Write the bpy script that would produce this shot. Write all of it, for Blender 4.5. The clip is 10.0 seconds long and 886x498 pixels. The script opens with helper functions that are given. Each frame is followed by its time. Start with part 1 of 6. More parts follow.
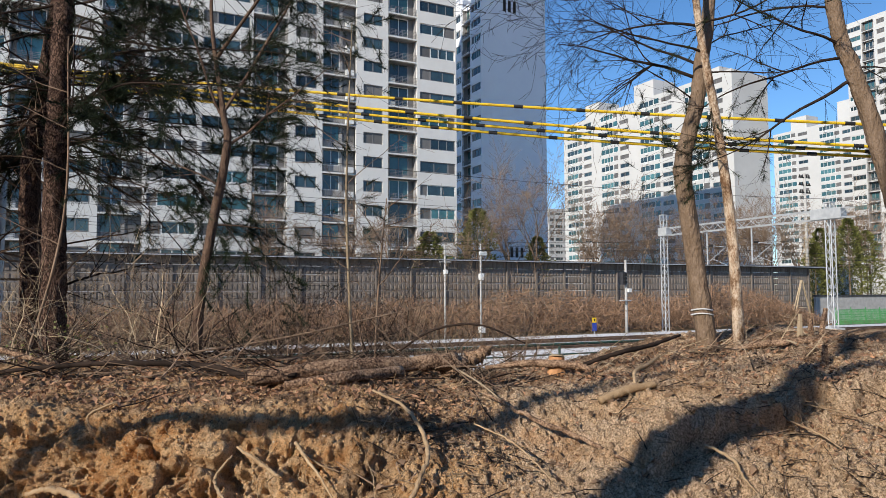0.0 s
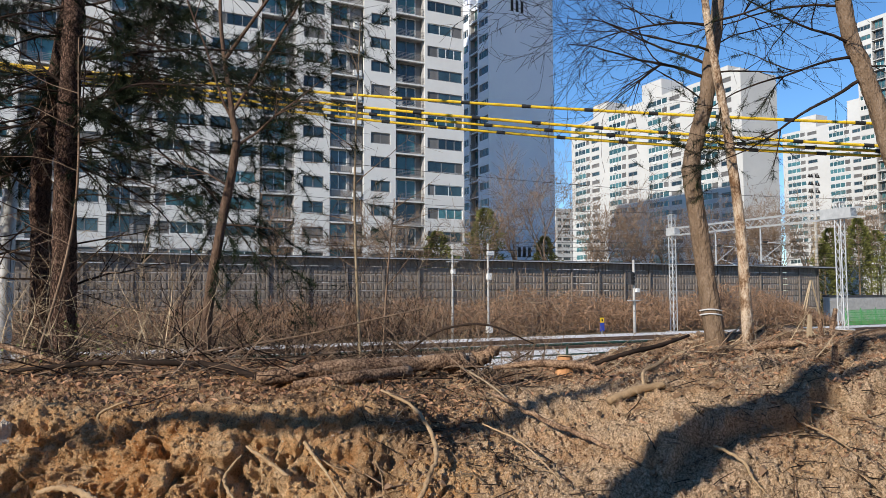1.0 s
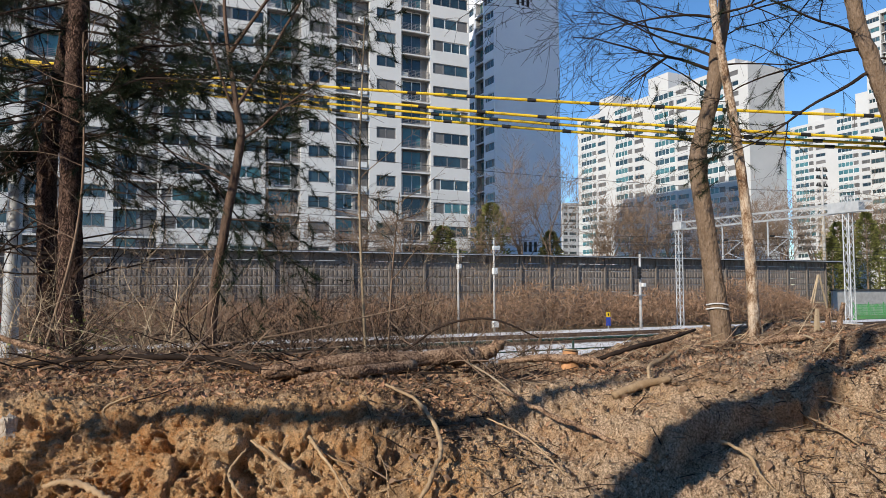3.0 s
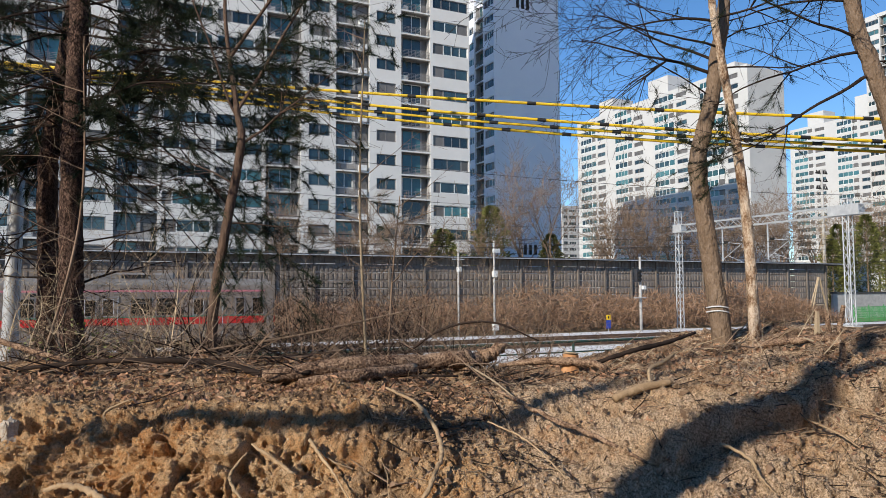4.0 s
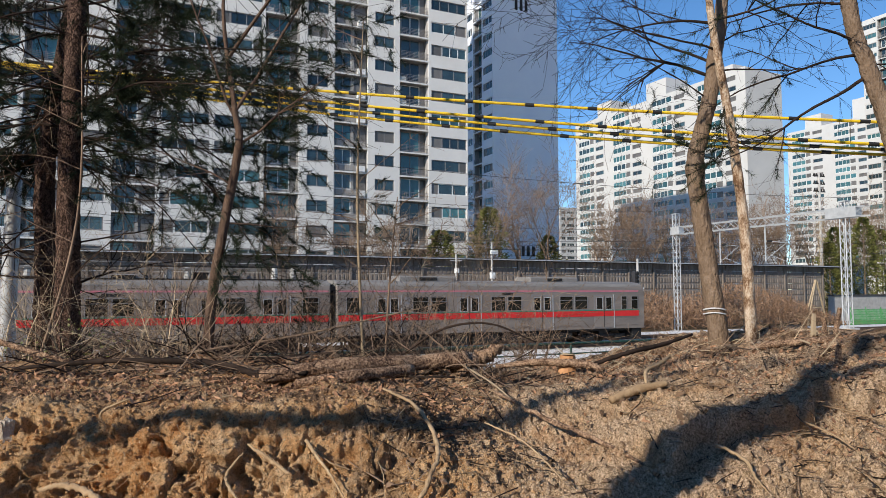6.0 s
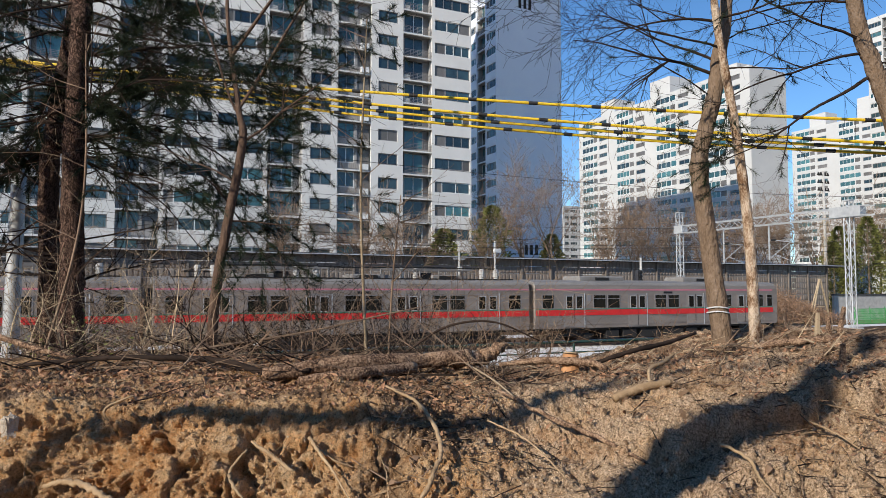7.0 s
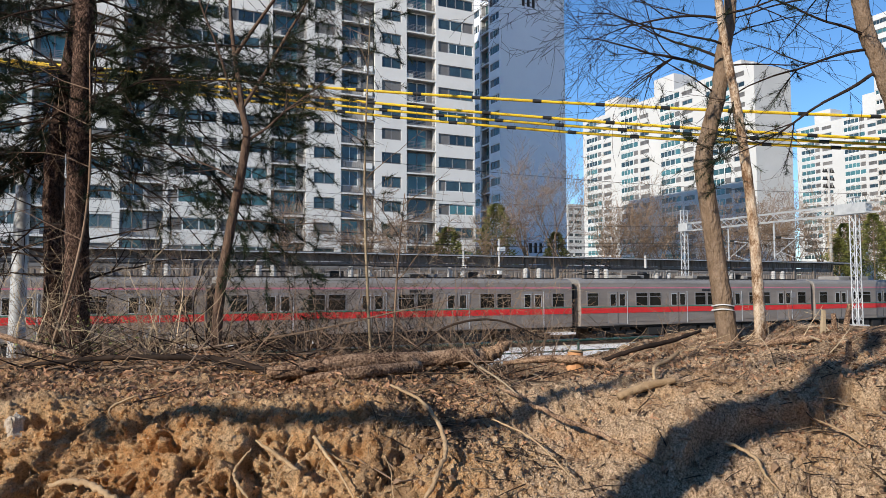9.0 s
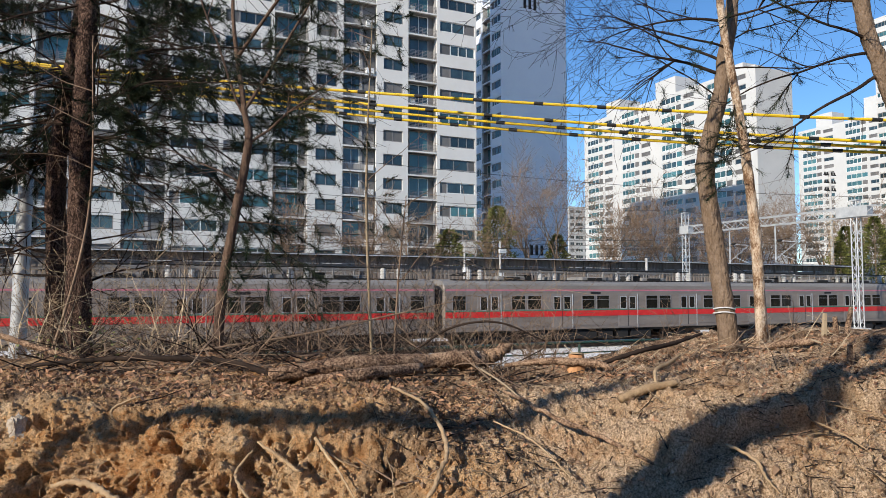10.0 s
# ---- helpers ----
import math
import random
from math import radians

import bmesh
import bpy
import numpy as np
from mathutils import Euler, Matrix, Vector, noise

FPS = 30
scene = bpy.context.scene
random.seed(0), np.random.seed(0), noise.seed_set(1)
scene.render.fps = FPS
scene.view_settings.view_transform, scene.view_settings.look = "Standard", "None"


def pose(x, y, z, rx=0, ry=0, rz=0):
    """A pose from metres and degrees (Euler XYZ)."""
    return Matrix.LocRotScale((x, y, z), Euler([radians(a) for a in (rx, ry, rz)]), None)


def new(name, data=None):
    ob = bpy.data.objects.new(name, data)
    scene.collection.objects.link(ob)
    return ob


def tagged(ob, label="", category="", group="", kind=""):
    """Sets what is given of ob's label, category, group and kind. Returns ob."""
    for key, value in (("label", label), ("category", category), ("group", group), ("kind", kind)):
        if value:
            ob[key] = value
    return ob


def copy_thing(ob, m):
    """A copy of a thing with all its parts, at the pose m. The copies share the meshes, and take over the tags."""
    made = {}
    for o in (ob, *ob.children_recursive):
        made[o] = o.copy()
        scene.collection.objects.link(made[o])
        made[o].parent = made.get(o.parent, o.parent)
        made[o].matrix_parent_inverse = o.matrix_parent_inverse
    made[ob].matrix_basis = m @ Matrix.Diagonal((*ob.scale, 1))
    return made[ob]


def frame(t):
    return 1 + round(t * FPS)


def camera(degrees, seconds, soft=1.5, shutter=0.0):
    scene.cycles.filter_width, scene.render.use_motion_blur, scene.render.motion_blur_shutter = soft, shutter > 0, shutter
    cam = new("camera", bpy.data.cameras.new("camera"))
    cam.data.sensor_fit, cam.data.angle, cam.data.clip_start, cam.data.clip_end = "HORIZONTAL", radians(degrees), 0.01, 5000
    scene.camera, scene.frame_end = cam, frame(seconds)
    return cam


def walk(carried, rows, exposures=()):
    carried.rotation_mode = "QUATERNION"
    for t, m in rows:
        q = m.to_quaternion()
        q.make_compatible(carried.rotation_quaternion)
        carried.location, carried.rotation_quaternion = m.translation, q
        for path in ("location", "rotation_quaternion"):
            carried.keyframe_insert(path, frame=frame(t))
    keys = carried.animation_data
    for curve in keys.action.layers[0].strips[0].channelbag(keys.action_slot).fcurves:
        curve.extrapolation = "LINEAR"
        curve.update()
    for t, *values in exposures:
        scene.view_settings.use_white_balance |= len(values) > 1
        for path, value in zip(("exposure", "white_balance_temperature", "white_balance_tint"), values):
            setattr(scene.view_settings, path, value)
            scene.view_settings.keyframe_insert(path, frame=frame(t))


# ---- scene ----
VIEW = radians(25.2)          # the view's heading, turned from the line across the tracks


def vw(u, v, z=0.0):
    """World point from steps to the side (u) and ahead (v) of the standpoint."""
    return Vector((u * math.cos(VIEW) + v * math.sin(VIEW), -u * math.sin(VIEW) + v * math.cos(VIEW), z))


cam = camera(64.43, 10.0, soft=0.5)
walk(cam, [
    (0, pose(-0.0100, -0.0074, 1.6039, 93.626, 0.222, -26.546)),
    (0.5, pose(-0.0124, -0.0099, 1.6082, 93.642, 0.239, -26.208)),
    (1, pose(-0.0179, -0.0085, 1.6063, 93.609, 0.157, -25.950)),
    (1.5, pose(-0.0150, -0.0072, 1.6035, 93.442, 0.151, -25.746)),
    (2, pose(-0.0086, -0.0028, 1.6030, 93.224, 0.187, -25.651)),
    (2.5, pose(-0.0007, 0.0039, 1.6027, 93.115, 0.190, -25.483)),
    (4, pose(-0.0073, -0.0030, 1.6060, 93.415, 0.276, -25.453)),
    (4.5, pose(-0.0042, -0.0014, 1.6041, 93.462, 0.280, -25.570)),
    (5, pose(0.0008, -0.0049, 1.6040, 93.525, 0.270, -25.651)),
    (5.5, pose(-0.0032, -0.0088, 1.6039, 93.548, 0.167, -25.701)),
    (7, pose(-0.0057, -0.0056, 1.5996, 93.391, -0.048, -25.392)),
    (7.5, pose(0.0000, 0.0000, 1.6000, 93.312, 0.000, -25.200)),
    (8, pose(0.0027, 0.0031, 1.5978, 93.301, 0.115, -25.085)),
    (8.5, pose(0.0007, 0.0053, 1.5981, 93.310, 0.159, -25.074)),
    (9, pose(-0.0014, -0.0013, 1.5991, 93.281, 0.152, -25.039)),
    (9.5, pose(-0.0065, -0.0044, 1.5994, 93.332, 0.068, -24.984)),
    (10, pose(-0.0083, -0.0057, 1.5995, 93.443, -0.008, -24.964)),
], exposures=[(0, 0.05), (5.5, 0.02), (7.0, 0.04), (7.4, 0.17), (8.5, 0.17), (10, 0.15)])

# ---- daylight: a low winter sun from behind and to the left ----
SUN_EL, SUN_AZ = radians(27.5), radians(22)      # light travels along (cos az, sin az), downwards
sun_way = Vector((math.cos(SUN_AZ) * math.cos(SUN_EL), math.sin(SUN_AZ) * math.cos(SUN_EL), -math.sin(SUN_EL)))
sun = new("sun", bpy.data.lights.new("sun", "SUN"))
sun.data.energy, sun.data.angle, sun.data.color = 5.2, radians(0.5), (1.0, 0.92, 0.8)
sun.matrix_world = Matrix.Translation((0, 0, 90)) @ sun_way.to_track_quat("-Z", "Y").to_matrix().to_4x4()
world = bpy.data.worlds.new("sky")
scene.world = world
world.use_nodes = True
wn = world.node_tree
sky = wn.nodes.new("ShaderNodeTexSky")
sky.sky_type, sky.sun_disc = "NISHITA", False
sky.sun_elevation, sky.sun_rotation = SUN_EL, math.atan2(-sun_way.x, -sun_way.y)
sky.altitude, sky.air_density, sky.dust_density, sky.ozone_density = 900, 1.0, 0.0, 4.5
tone = wn.nodes.new("ShaderNodeHueSaturation")          # the clear, strong blue of a dry winter day
tone.inputs["Saturation"].default_value = 1.12
wn.links.new(sky.outputs[0], tone.inputs["Color"])
wn.links.new(tone.outputs[0], wn.nodes["Background"].inputs[0])
wn.nodes["Background"].inputs[1].default_value = 0.15


# ---- materials ----
def material(name, stops, scale=3.0, rough=0.8, metal=0.0, bump=0.0, bump_scale=40.0, fine=0.25, spec=0.4,
             stretch=(1, 1, 1), vary=0.0, trans=0.0, space="Object", distort=0.4, rough_var=0.0, relief=0.02):
    """A surface whose colour runs through stops by noise at two scales, with fine relief; vary: change from piece to piece."""
    m = bpy.data.materials.new(name)
    m.use_nodes = True
    nt = m.node_tree
    N, L = nt.nodes, nt.links
    b = N["Principled BSDF"]
    b.inputs["Roughness"].default_value, b.inputs["Metallic"].default_value = rough, metal
    b.inputs["Specular IOR Level"].default_value = spec
    co = N.new("ShaderNodeTexCoord")
    mp = N.new("ShaderNodeMapping")
    mp.inputs["Scale"].default_value = stretch
    L.new(co.outputs[space], mp.inputs[0])
    n1, n2 = N.new("ShaderNodeTexNoise"), N.new("ShaderNodeTexNoise")
    for n, s, d in ((n1, scale, 4), (n2, scale * 9, 5)):
        n.inputs["Scale"].default_value, n.inputs["Detail"].default_value = s, d
        n.inputs["Distortion"].default_value = distort
        L.new(mp.outputs[0], n.inputs["Vector"])
    mix = N.new("ShaderNodeMix")
    mix.inputs[0].default_value = fine
    L.new(n1.outputs[0], mix.inputs[2])
    L.new(n2.outputs[0], mix.inputs[3])
    ramp = N.new("ShaderNodeValToRGB")
    L.new(mix.outputs[0], ramp.inputs[0])
    els = ramp.color_ramp.elements
    while len(els) < len(stops):
        els.new(0.5)
    for e, (p, c) in zip(els, stops):
        e.position, e.color = p, (*c, 1)
    out = ramp.outputs[0]
    if vary:
        info, hsv, mul = N.new("ShaderNodeObjectInfo"), N.new("ShaderNodeHueSaturation"), N.new("ShaderNodeMapRange")
        geo, add, fr = N.new("ShaderNodeNewGeometry"), N.new("ShaderNodeMath"), N.new("ShaderNodeMath")
        fr.operation = "FRACT"
        L.new(info.outputs["Random"], add.inputs[0])
        L.new(geo.outputs["Random Per Island"], add.inputs[1])
        L.new(add.outputs[0], fr.inputs[0])
        mul.inputs[3].default_value, mul.inputs[4].default_value = 1 - vary, 1 + vary
        L.new(fr.outputs[0], mul.inputs[0])
        L.new(mul.outputs[0], hsv.inputs["Value"])
        L.new(out, hsv.inputs["Color"])
        out = hsv.outputs[0]
    L.new(out, b.inputs["Base Color"])
    if rough_var:
        mr = N.new("ShaderNodeMapRange")
        mr.inputs[3].default_value, mr.inputs[4].default_value = rough - rough_var, rough + rough_var
        L.new(n1.outputs[0], mr.inputs[0])
        L.new(mr.outputs[0], b.inputs["Roughness"])
    if bump:
        nb, bp = N.new("ShaderNodeTexNoise"), N.new("ShaderNodeBump")
        nb.inputs["Scale"].default_value, nb.inputs["Detail"].default_value = bump_scale, 6
        L.new(mp.outputs[0], nb.inputs["Vector"])
        bp.inputs["Strength"].default_value, bp.inputs["Distance"].default_value = bump, relief
        L.new(nb.outputs[0], bp.inputs["Height"])
        L.new(bp.outputs[0], b.inputs["Normal"])
    if trans:
        b.inputs["Transmission Weight"].default_value = trans
    return m


def plain(name, c, **k):
    """A colour with slight unevenness."""
    lo, hi = tuple(x * 0.82 for x in c), tuple(min(1, x * 1.12) for x in c)
    return material(name, [(0.3, lo), (0.7, hi)], **k)


def soil_material():
    """Orange clay, dark root-bound humus and pale gritty gravel, laid out by the layers of the bank."""
    m = bpy.data.materials.new("clay_soil")
    m.use_nodes = True
    nt = m.node_tree
    N, L = nt.nodes, nt.links
    b = N["Principled BSDF"]
    b.inputs["Roughness"].default_value, b.inputs["Specular IOR Level"].default_value = 0.97, 0.05
    co = N.new("ShaderNodeTexCoord")

    def noise(scale, detail=5, rough=0.6):
        n = N.new("ShaderNodeTexNoise")
        n.inputs["Scale"].default_value, n.inputs["Detail"].default_value, n.inputs["Roughness"].default_value = scale, detail, rough
        L.new(co.outputs["Object"], n.inputs["Vector"])
        return n.outputs[0]

    def blend(f, a, c):
        x = N.new("ShaderNodeMix")
        x.data_type = "RGBA"
        for sock, val in ((x.inputs[0], f), (x.inputs[6], a), (x.inputs[7], c)):
            L.new(val, sock)
        return x.outputs[2]

    def ramp(f, stops):
        r = N.new("ShaderNodeValToRGB")
        els = r.color_ramp.elements
        while len(els) < len(stops):
            els.new(0.5)
        for e, (p, c) in zip(els, stops):
            e.position, e.color = p, (*c, 1)
        L.new(f, r.inputs[0])
        return r.outputs[0]

    def layer(name):
        a = N.new("ShaderNodeAttribute")
        a.attribute_name = name
        return a.outputs["Fac"]
    broad, mid, grain = noise(1.7, 4), noise(11, 6, 0.7), noise(70, 6, 0.75)
    clay_f = N.new("ShaderNodeMix")
    clay_f.inputs[0].default_value = 0.55
    L.new(broad, clay_f.inputs[2])
    L.new(mid, clay_f.inputs[3])
    clay = ramp(clay_f.outputs[0], [(0.34, (0.33, 0.14, 0.052)), (0.43, (0.52, 0.275, 0.12)), (0.52, (0.63, 0.41, 0.225)), (0.66, (0.7, 0.53, 0.35))])
    humus = ramp(mid, [(0.36, (0.06, 0.038, 0.025)), (0.5, (0.19, 0.122, 0.08)), (0.66, (0.38, 0.26, 0.17))])
    gravel = ramp(grain, [(0.34, (0.18, 0.11, 0.07)), (0.48, (0.5, 0.355, 0.235)), (0.62, (0.72, 0.57, 0.42))])
    col = blend(layer("gravel"), clay, gravel)
    col = blend(layer("humus"), col, humus)
    speck = N.new("ShaderNodeMix")
    speck.data_type, speck.blend_type = "RGBA", "MULTIPLY"
    speck.inputs[0].default_value = 0.8
    L.new(col, speck.inputs[6])
    L.new(ramp(grain, [(0.36, (0.4, 0.34, 0.3)), (0.45, (1.0, 0.98, 0.95)), (0.6, (1.4, 1.38, 1.35))]), speck.inputs[7])
    L.new(speck.outputs[2], b.inputs["Base Color"])
    bp = N.new("ShaderNodeBump")
    bp.inputs["Strength"].default_value, bp.inputs["Distance"].default_value = 1.0, 0.035
    L.new(noise(85, 8, 0.75), bp.inputs["Height"])
    L.new(bp.outputs[0], b.inputs["Normal"])
    return m


def bark_plates(name, crack, dull, bright, scale=26, rise=0.32, relief=0.03):
    """Scaly bark: plates between dark cracks."""
    m = material(name, [(0.34, dull), (0.66, bright)], scale=9, fine=0.55, rough=0.95, spec=0.08, stretch=(1, 1, 0.5))
    nt = m.node_tree
    N, L = nt.nodes, nt.links
    b = N["Principled BSDF"]
    base = b.inputs["Base Color"].links[0].from_socket
    co, mp, wob, add = N.new("ShaderNodeTexCoord"), N.new("ShaderNodeMapping"), N.new("ShaderNodeTexNoise"), N.new("ShaderNodeVectorMath")
    mp.inputs["Scale"].default_value = (1, 1, rise)
    L.new(co.outputs["Object"], mp.inputs[0])
    wob.inputs["Scale"].default_value, wob.inputs["Detail"].default_value = 14, 4
    L.new(mp.outputs[0], wob.inputs["Vector"])
    add.operation = "MULTIPLY_ADD"
    add.inputs[1].default_value = (0.17, 0.17, 0.17)
    L.new(wob.outputs["Color"], add.inputs[0])
    L.new(mp.outputs[0], add.inputs[2])
    vor = N.new("ShaderNodeTexVoronoi")
    vor.feature = "DISTANCE_TO_EDGE"
    vor.inputs["Scale"].default_value = scale
    L.new(add.outputs[0], vor.inputs["Vector"])
    mr, mix = N.new("ShaderNodeMapRange"), N.new("ShaderNodeMix")
    mr.inputs[1].default_value, mr.inputs[2].default_value = 0.0, 0.16
    L.new(vor.outputs["Distance"], mr.inputs[0])
    mix.data_type = "RGBA"
    mix.inputs[6].default_value = (*crack, 1)
    L.new(mr.outputs[0], mix.inputs[0])
    L.new(base, mix.inputs[7])
    L.new(mix.outputs[2], b.inputs["Base Color"])
    bp = N.new("ShaderNodeBump")
    bp.inputs["Strength"].default_value, bp.inputs["Distance"].default_value = 1.0, relief
    L.new(mr.outputs[0], bp.inputs["Height"])
    L.new(bp.outputs[0], b.inputs["Normal"])
    return m


M_SOIL = soil_material()
M_BALLAST = material("ballast", [(0.33, (0.2, 0.195, 0.19)), (0.58, (0.68, 0.665, 0.65))], scale=6, fine=0.6, bump=1, bump_scale=14, rough=0.95, spec=0.1, vary=0.3)
M_STONE = material("pebbles", [(0.3, (0.34, 0.235, 0.155)), (0.7, (0.58, 0.44, 0.3))], scale=20, rough=0.95, vary=0.35, spec=0.05)
M_CLOD = material("soil_clods", [(0.3, (0.36, 0.2, 0.09)), (0.7, (0.58, 0.385, 0.21))], scale=1.5, rough=0.95, vary=0.3, spec=0.1, bump=0.5, bump_scale=60)
M_RUBBLE = material("pale_rubble", [(0.3, (0.3, 0.24, 0.18)), (0.7, (0.56, 0.5, 0.43))], scale=14, fine=0.5, rough=0.95, bump=0.8, bump_scale=60, spec=0.1)
M_CRUMB = material("dark_soil_crumbs", [(0.3, (0.13, 0.083, 0.053)), (0.7, (0.32, 0.21, 0.135))], scale=3, rough=0.97, vary=0.4, spec=0.05)
M_BARK = bark_plates("pine_bark", (0.035, 0.022, 0.017), (0.08, 0.05, 0.037), (0.24, 0.15, 0.112), scale=40, rise=0.45)
M_BARK4 = material("reddish_bark", [(0.3, (0.06, 0.037, 0.027)), (0.5, (0.12, 0.078, 0.056)), (0.72, (0.21, 0.145, 0.105))], scale=12, fine=0.5, rough=0.9, bump=1.0, bump_scale=40, spec=0.1, stretch=(1, 1, 0.4))
M_BARK2 = material("smooth_bark", [(0.3, (0.12, 0.08, 0.05)), (0.5, (0.2, 0.14, 0.095)), (0.72, (0.3, 0.22, 0.16))], scale=9, fine=0.5, rough=0.9, bump=1.0, bump_scale=32, spec=0.1, stretch=(1, 1, 0.45), relief=0.035)
M_BARK3 = material("pale_peeling_bark", [(0.4, (0.16, 0.09, 0.05)), (0.48, (0.36, 0.25, 0.165)), (0.58, (0.56, 0.45, 0.34))], scale=8, fine=0.45, rough=0.9, bump=1.0, bump_scale=24, spec=0.1, stretch=(1, 1, 0.55), relief=0.035)
M_TWIG = material("dry_twigs", [(0.3, (0.12, 0.08, 0.056)), (0.7, (0.32, 0.225, 0.155))], scale=4, rough=0.9, vary=0.35, spec=0.1)
M_STRAW = material("dry_stalks", [(0.3, (0.3, 0.22, 0.14)), (0.7, (0.5, 0.4, 0.27))], scale=4, rough=0.9, vary=0.3, spec=0.1)
M_DARKTWIG = material("dark_twigs", [(0.3, (0.014, 0.01, 0.008)), (0.7, (0.055, 0.037, 0.028))], scale=4, rough=0.9, vary=0.3, spec=0.1)
M_SHRUB = material("dry_vines", [(0.3, (0.2, 0.115, 0.07)), (0.7, (0.42, 0.27, 0.175))], scale=2, rough=0.95, vary=0.35, spec=0.1)
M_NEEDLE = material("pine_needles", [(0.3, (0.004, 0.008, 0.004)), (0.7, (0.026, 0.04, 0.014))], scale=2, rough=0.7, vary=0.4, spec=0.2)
M_CONIFER = material("conifer_leaves", [(0.3, (0.08, 0.09, 0.02)), (0.7, (0.2, 0.19, 0.06))], scale=1, rough=0.8, vary=0.4, spec=0.2)
M_LEAF = material("dead_leaves", [(0.3, (0.15, 0.07, 0.038)), (0.7, (0.46, 0.27, 0.16))], scale=8, rough=0.85, vary=0.45, spec=0.2)
M_ROOT = material("roots", [(0.3, (0.22, 0.14, 0.075)), (0.7, (0.46, 0.33, 0.2))], scale=10, rough=0.85, bump=0.5, bump_scale=60, vary=0.25, spec=0.2)
M_DEADWOOD = material("weathered_wood", [(0.36, (0.03, 0.018, 0.013)), (0.47, (0.16, 0.095, 0.06)), (0.6, (0.42, 0.28, 0.18))], scale=7, fine=0.6, rough=0.9, bump=1.0, bump_scale=55, stretch=(1, 1, 1), spec=0.15)
M_CUTWOOD = material("cut_wood", [(0.3, (0.42, 0.2, 0.09)), (0.7, (0.6, 0.33, 0.16))], scale=12, rough=0.85, bump=0.4, spec=0.15)
M_WHITE = material("white_facade_paint", [(0.3, (0.61, 0.6, 0.575)), (0.7, (0.7, 0.69, 0.665))], scale=0.25, rough=0.85, bump=0.1, bump_scale=8, spec=0.2)
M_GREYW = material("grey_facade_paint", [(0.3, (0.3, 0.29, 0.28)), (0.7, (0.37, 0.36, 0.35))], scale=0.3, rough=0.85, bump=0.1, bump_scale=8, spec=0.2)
M_BLUEW = material("pale_blue_grey_paint", [(0.3, (0.76, 0.79, 0.86)), (0.7, (0.82, 0.85, 0.9))], scale=0.2, rough=0.85, bump=0.1, bump_scale=8, spec=0.2)
M_GLASS = material("window_glass", [(0.3, (0.012, 0.02, 0.026)), (0.7, (0.04, 0.075, 0.085))], scale=0.5, rough=0.06, spec=0.9, vary=0.6, rough_var=0.03)
M_TEAL = material("balcony_glass", [(0.3, (0.02, 0.075, 0.095)), (0.7, (0.07, 0.17, 0.17))], scale=0.4, rough=0.08, spec=0.9, vary=0.5)
M_FRAME = plain("window_frame_grey", (0.2, 0.19, 0.19), scale=2, rough=0.5)
M_WFRAME = plain("window_frame_white", (0.7, 0.7, 0.68), scale=2, rough=0.5)
M_STEEL = material("stainless_car_body", [(0.3, (0.165, 0.137, 0.117)), (0.7, (0.26, 0.222, 0.19))], scale=1.5, fine=0.3, rough=0.55, metal=0.15, spec=0.5, stretch=(0.3, 1, 2), bump=0.03, bump_scale=5, rough_var=0.08)
M_ROOF = material("car_roof_grey", [(0.3, (0.16, 0.15, 0.14)), (0.7, (0.27, 0.255, 0.24))], scale=1.2, fine=0.4, rough=0.8, stretch=(0.4, 1, 1))
M_RED = plain("red_stripe", (0.56, 0.022, 0.02), scale=2, rough=0.5)
M_PINK = plain("faded_pink_stripe", (0.5, 0.16, 0.2), scale=2, rough=0.6)
M_GREEN = plain("dark_green_stripe", (0.03, 0.17, 0.11), scale=2, rough=0.5)
M_DARK = plain("dark_undergear", (0.014, 0.013, 0.012), scale=3, rough=0.8)
M_BLACK = plain("black_rubber", (0.012, 0.012, 0.012), scale=5, rough=0.7)
M_CARGLASS = material("car_window_glass", [(0.3, (0.005, 0.006, 0.005)), (0.7, (0.024, 0.022, 0.018))], scale=1.5, rough=0.05, spec=0.35, vary=0.4)
M_GALV = material("galvanised_steel", [(0.3, (0.36, 0.37, 0.38)), (0.7, (0.55, 0.56, 0.56))], scale=3, rough=0.6, metal=0.3, vary=0.1)
M_PANEL = material("weathered_wall_panel", [(0.3, (0.15, 0.125, 0.105)), (0.7, (0.24, 0.205, 0.175))], scale=0.8, fine=0.4, rough=0.85, vary=0.12, bump=0.3, bump_scale=12, spec=0.2)
M_EAVE = material("dark_metal_eave", [(0.3, (0.03, 0.03, 0.03)), (0.7, (0.075, 0.07, 0.068))], scale=1, rough=0.6)
M_RAILG = plain("dark_green_paint", (0.018, 0.05, 0.04), scale=3, rough=0.5)
M_CONC = material("concrete", [(0.3, (0.34, 0.33, 0.31)), (0.7, (0.52, 0.5, 0.47))], scale=2, rough=0.9, bump=0.3, bump_scale=25, spec=0.2)
M_YELLOW = plain("yellow_cable_cover", (0.8, 0.52, 0.02), scale=3, rough=0.45)
M_RUST = material("rail_steel", [(0.3, (0.1, 0.06, 0.04)), (0.7, (0.2, 0.13, 0.09))], scale=5, rough=0.7, metal=0.4)
M_BLUE = plain("blue_sign", (0.03, 0.06, 0.35), scale=3, rough=0.5)
M_CANVAS = plain("green_fence_panel", (0.08, 0.32, 0.1), scale=2, rough=0.7)
M_GRASS = material("winter_ground", [(0.3, (0.11, 0.08, 0.05)), (0.7, (0.24, 0.19, 0.12))], scale=0.5, rough=0.95, bump=0.5, bump_scale=5, spec=0.1)
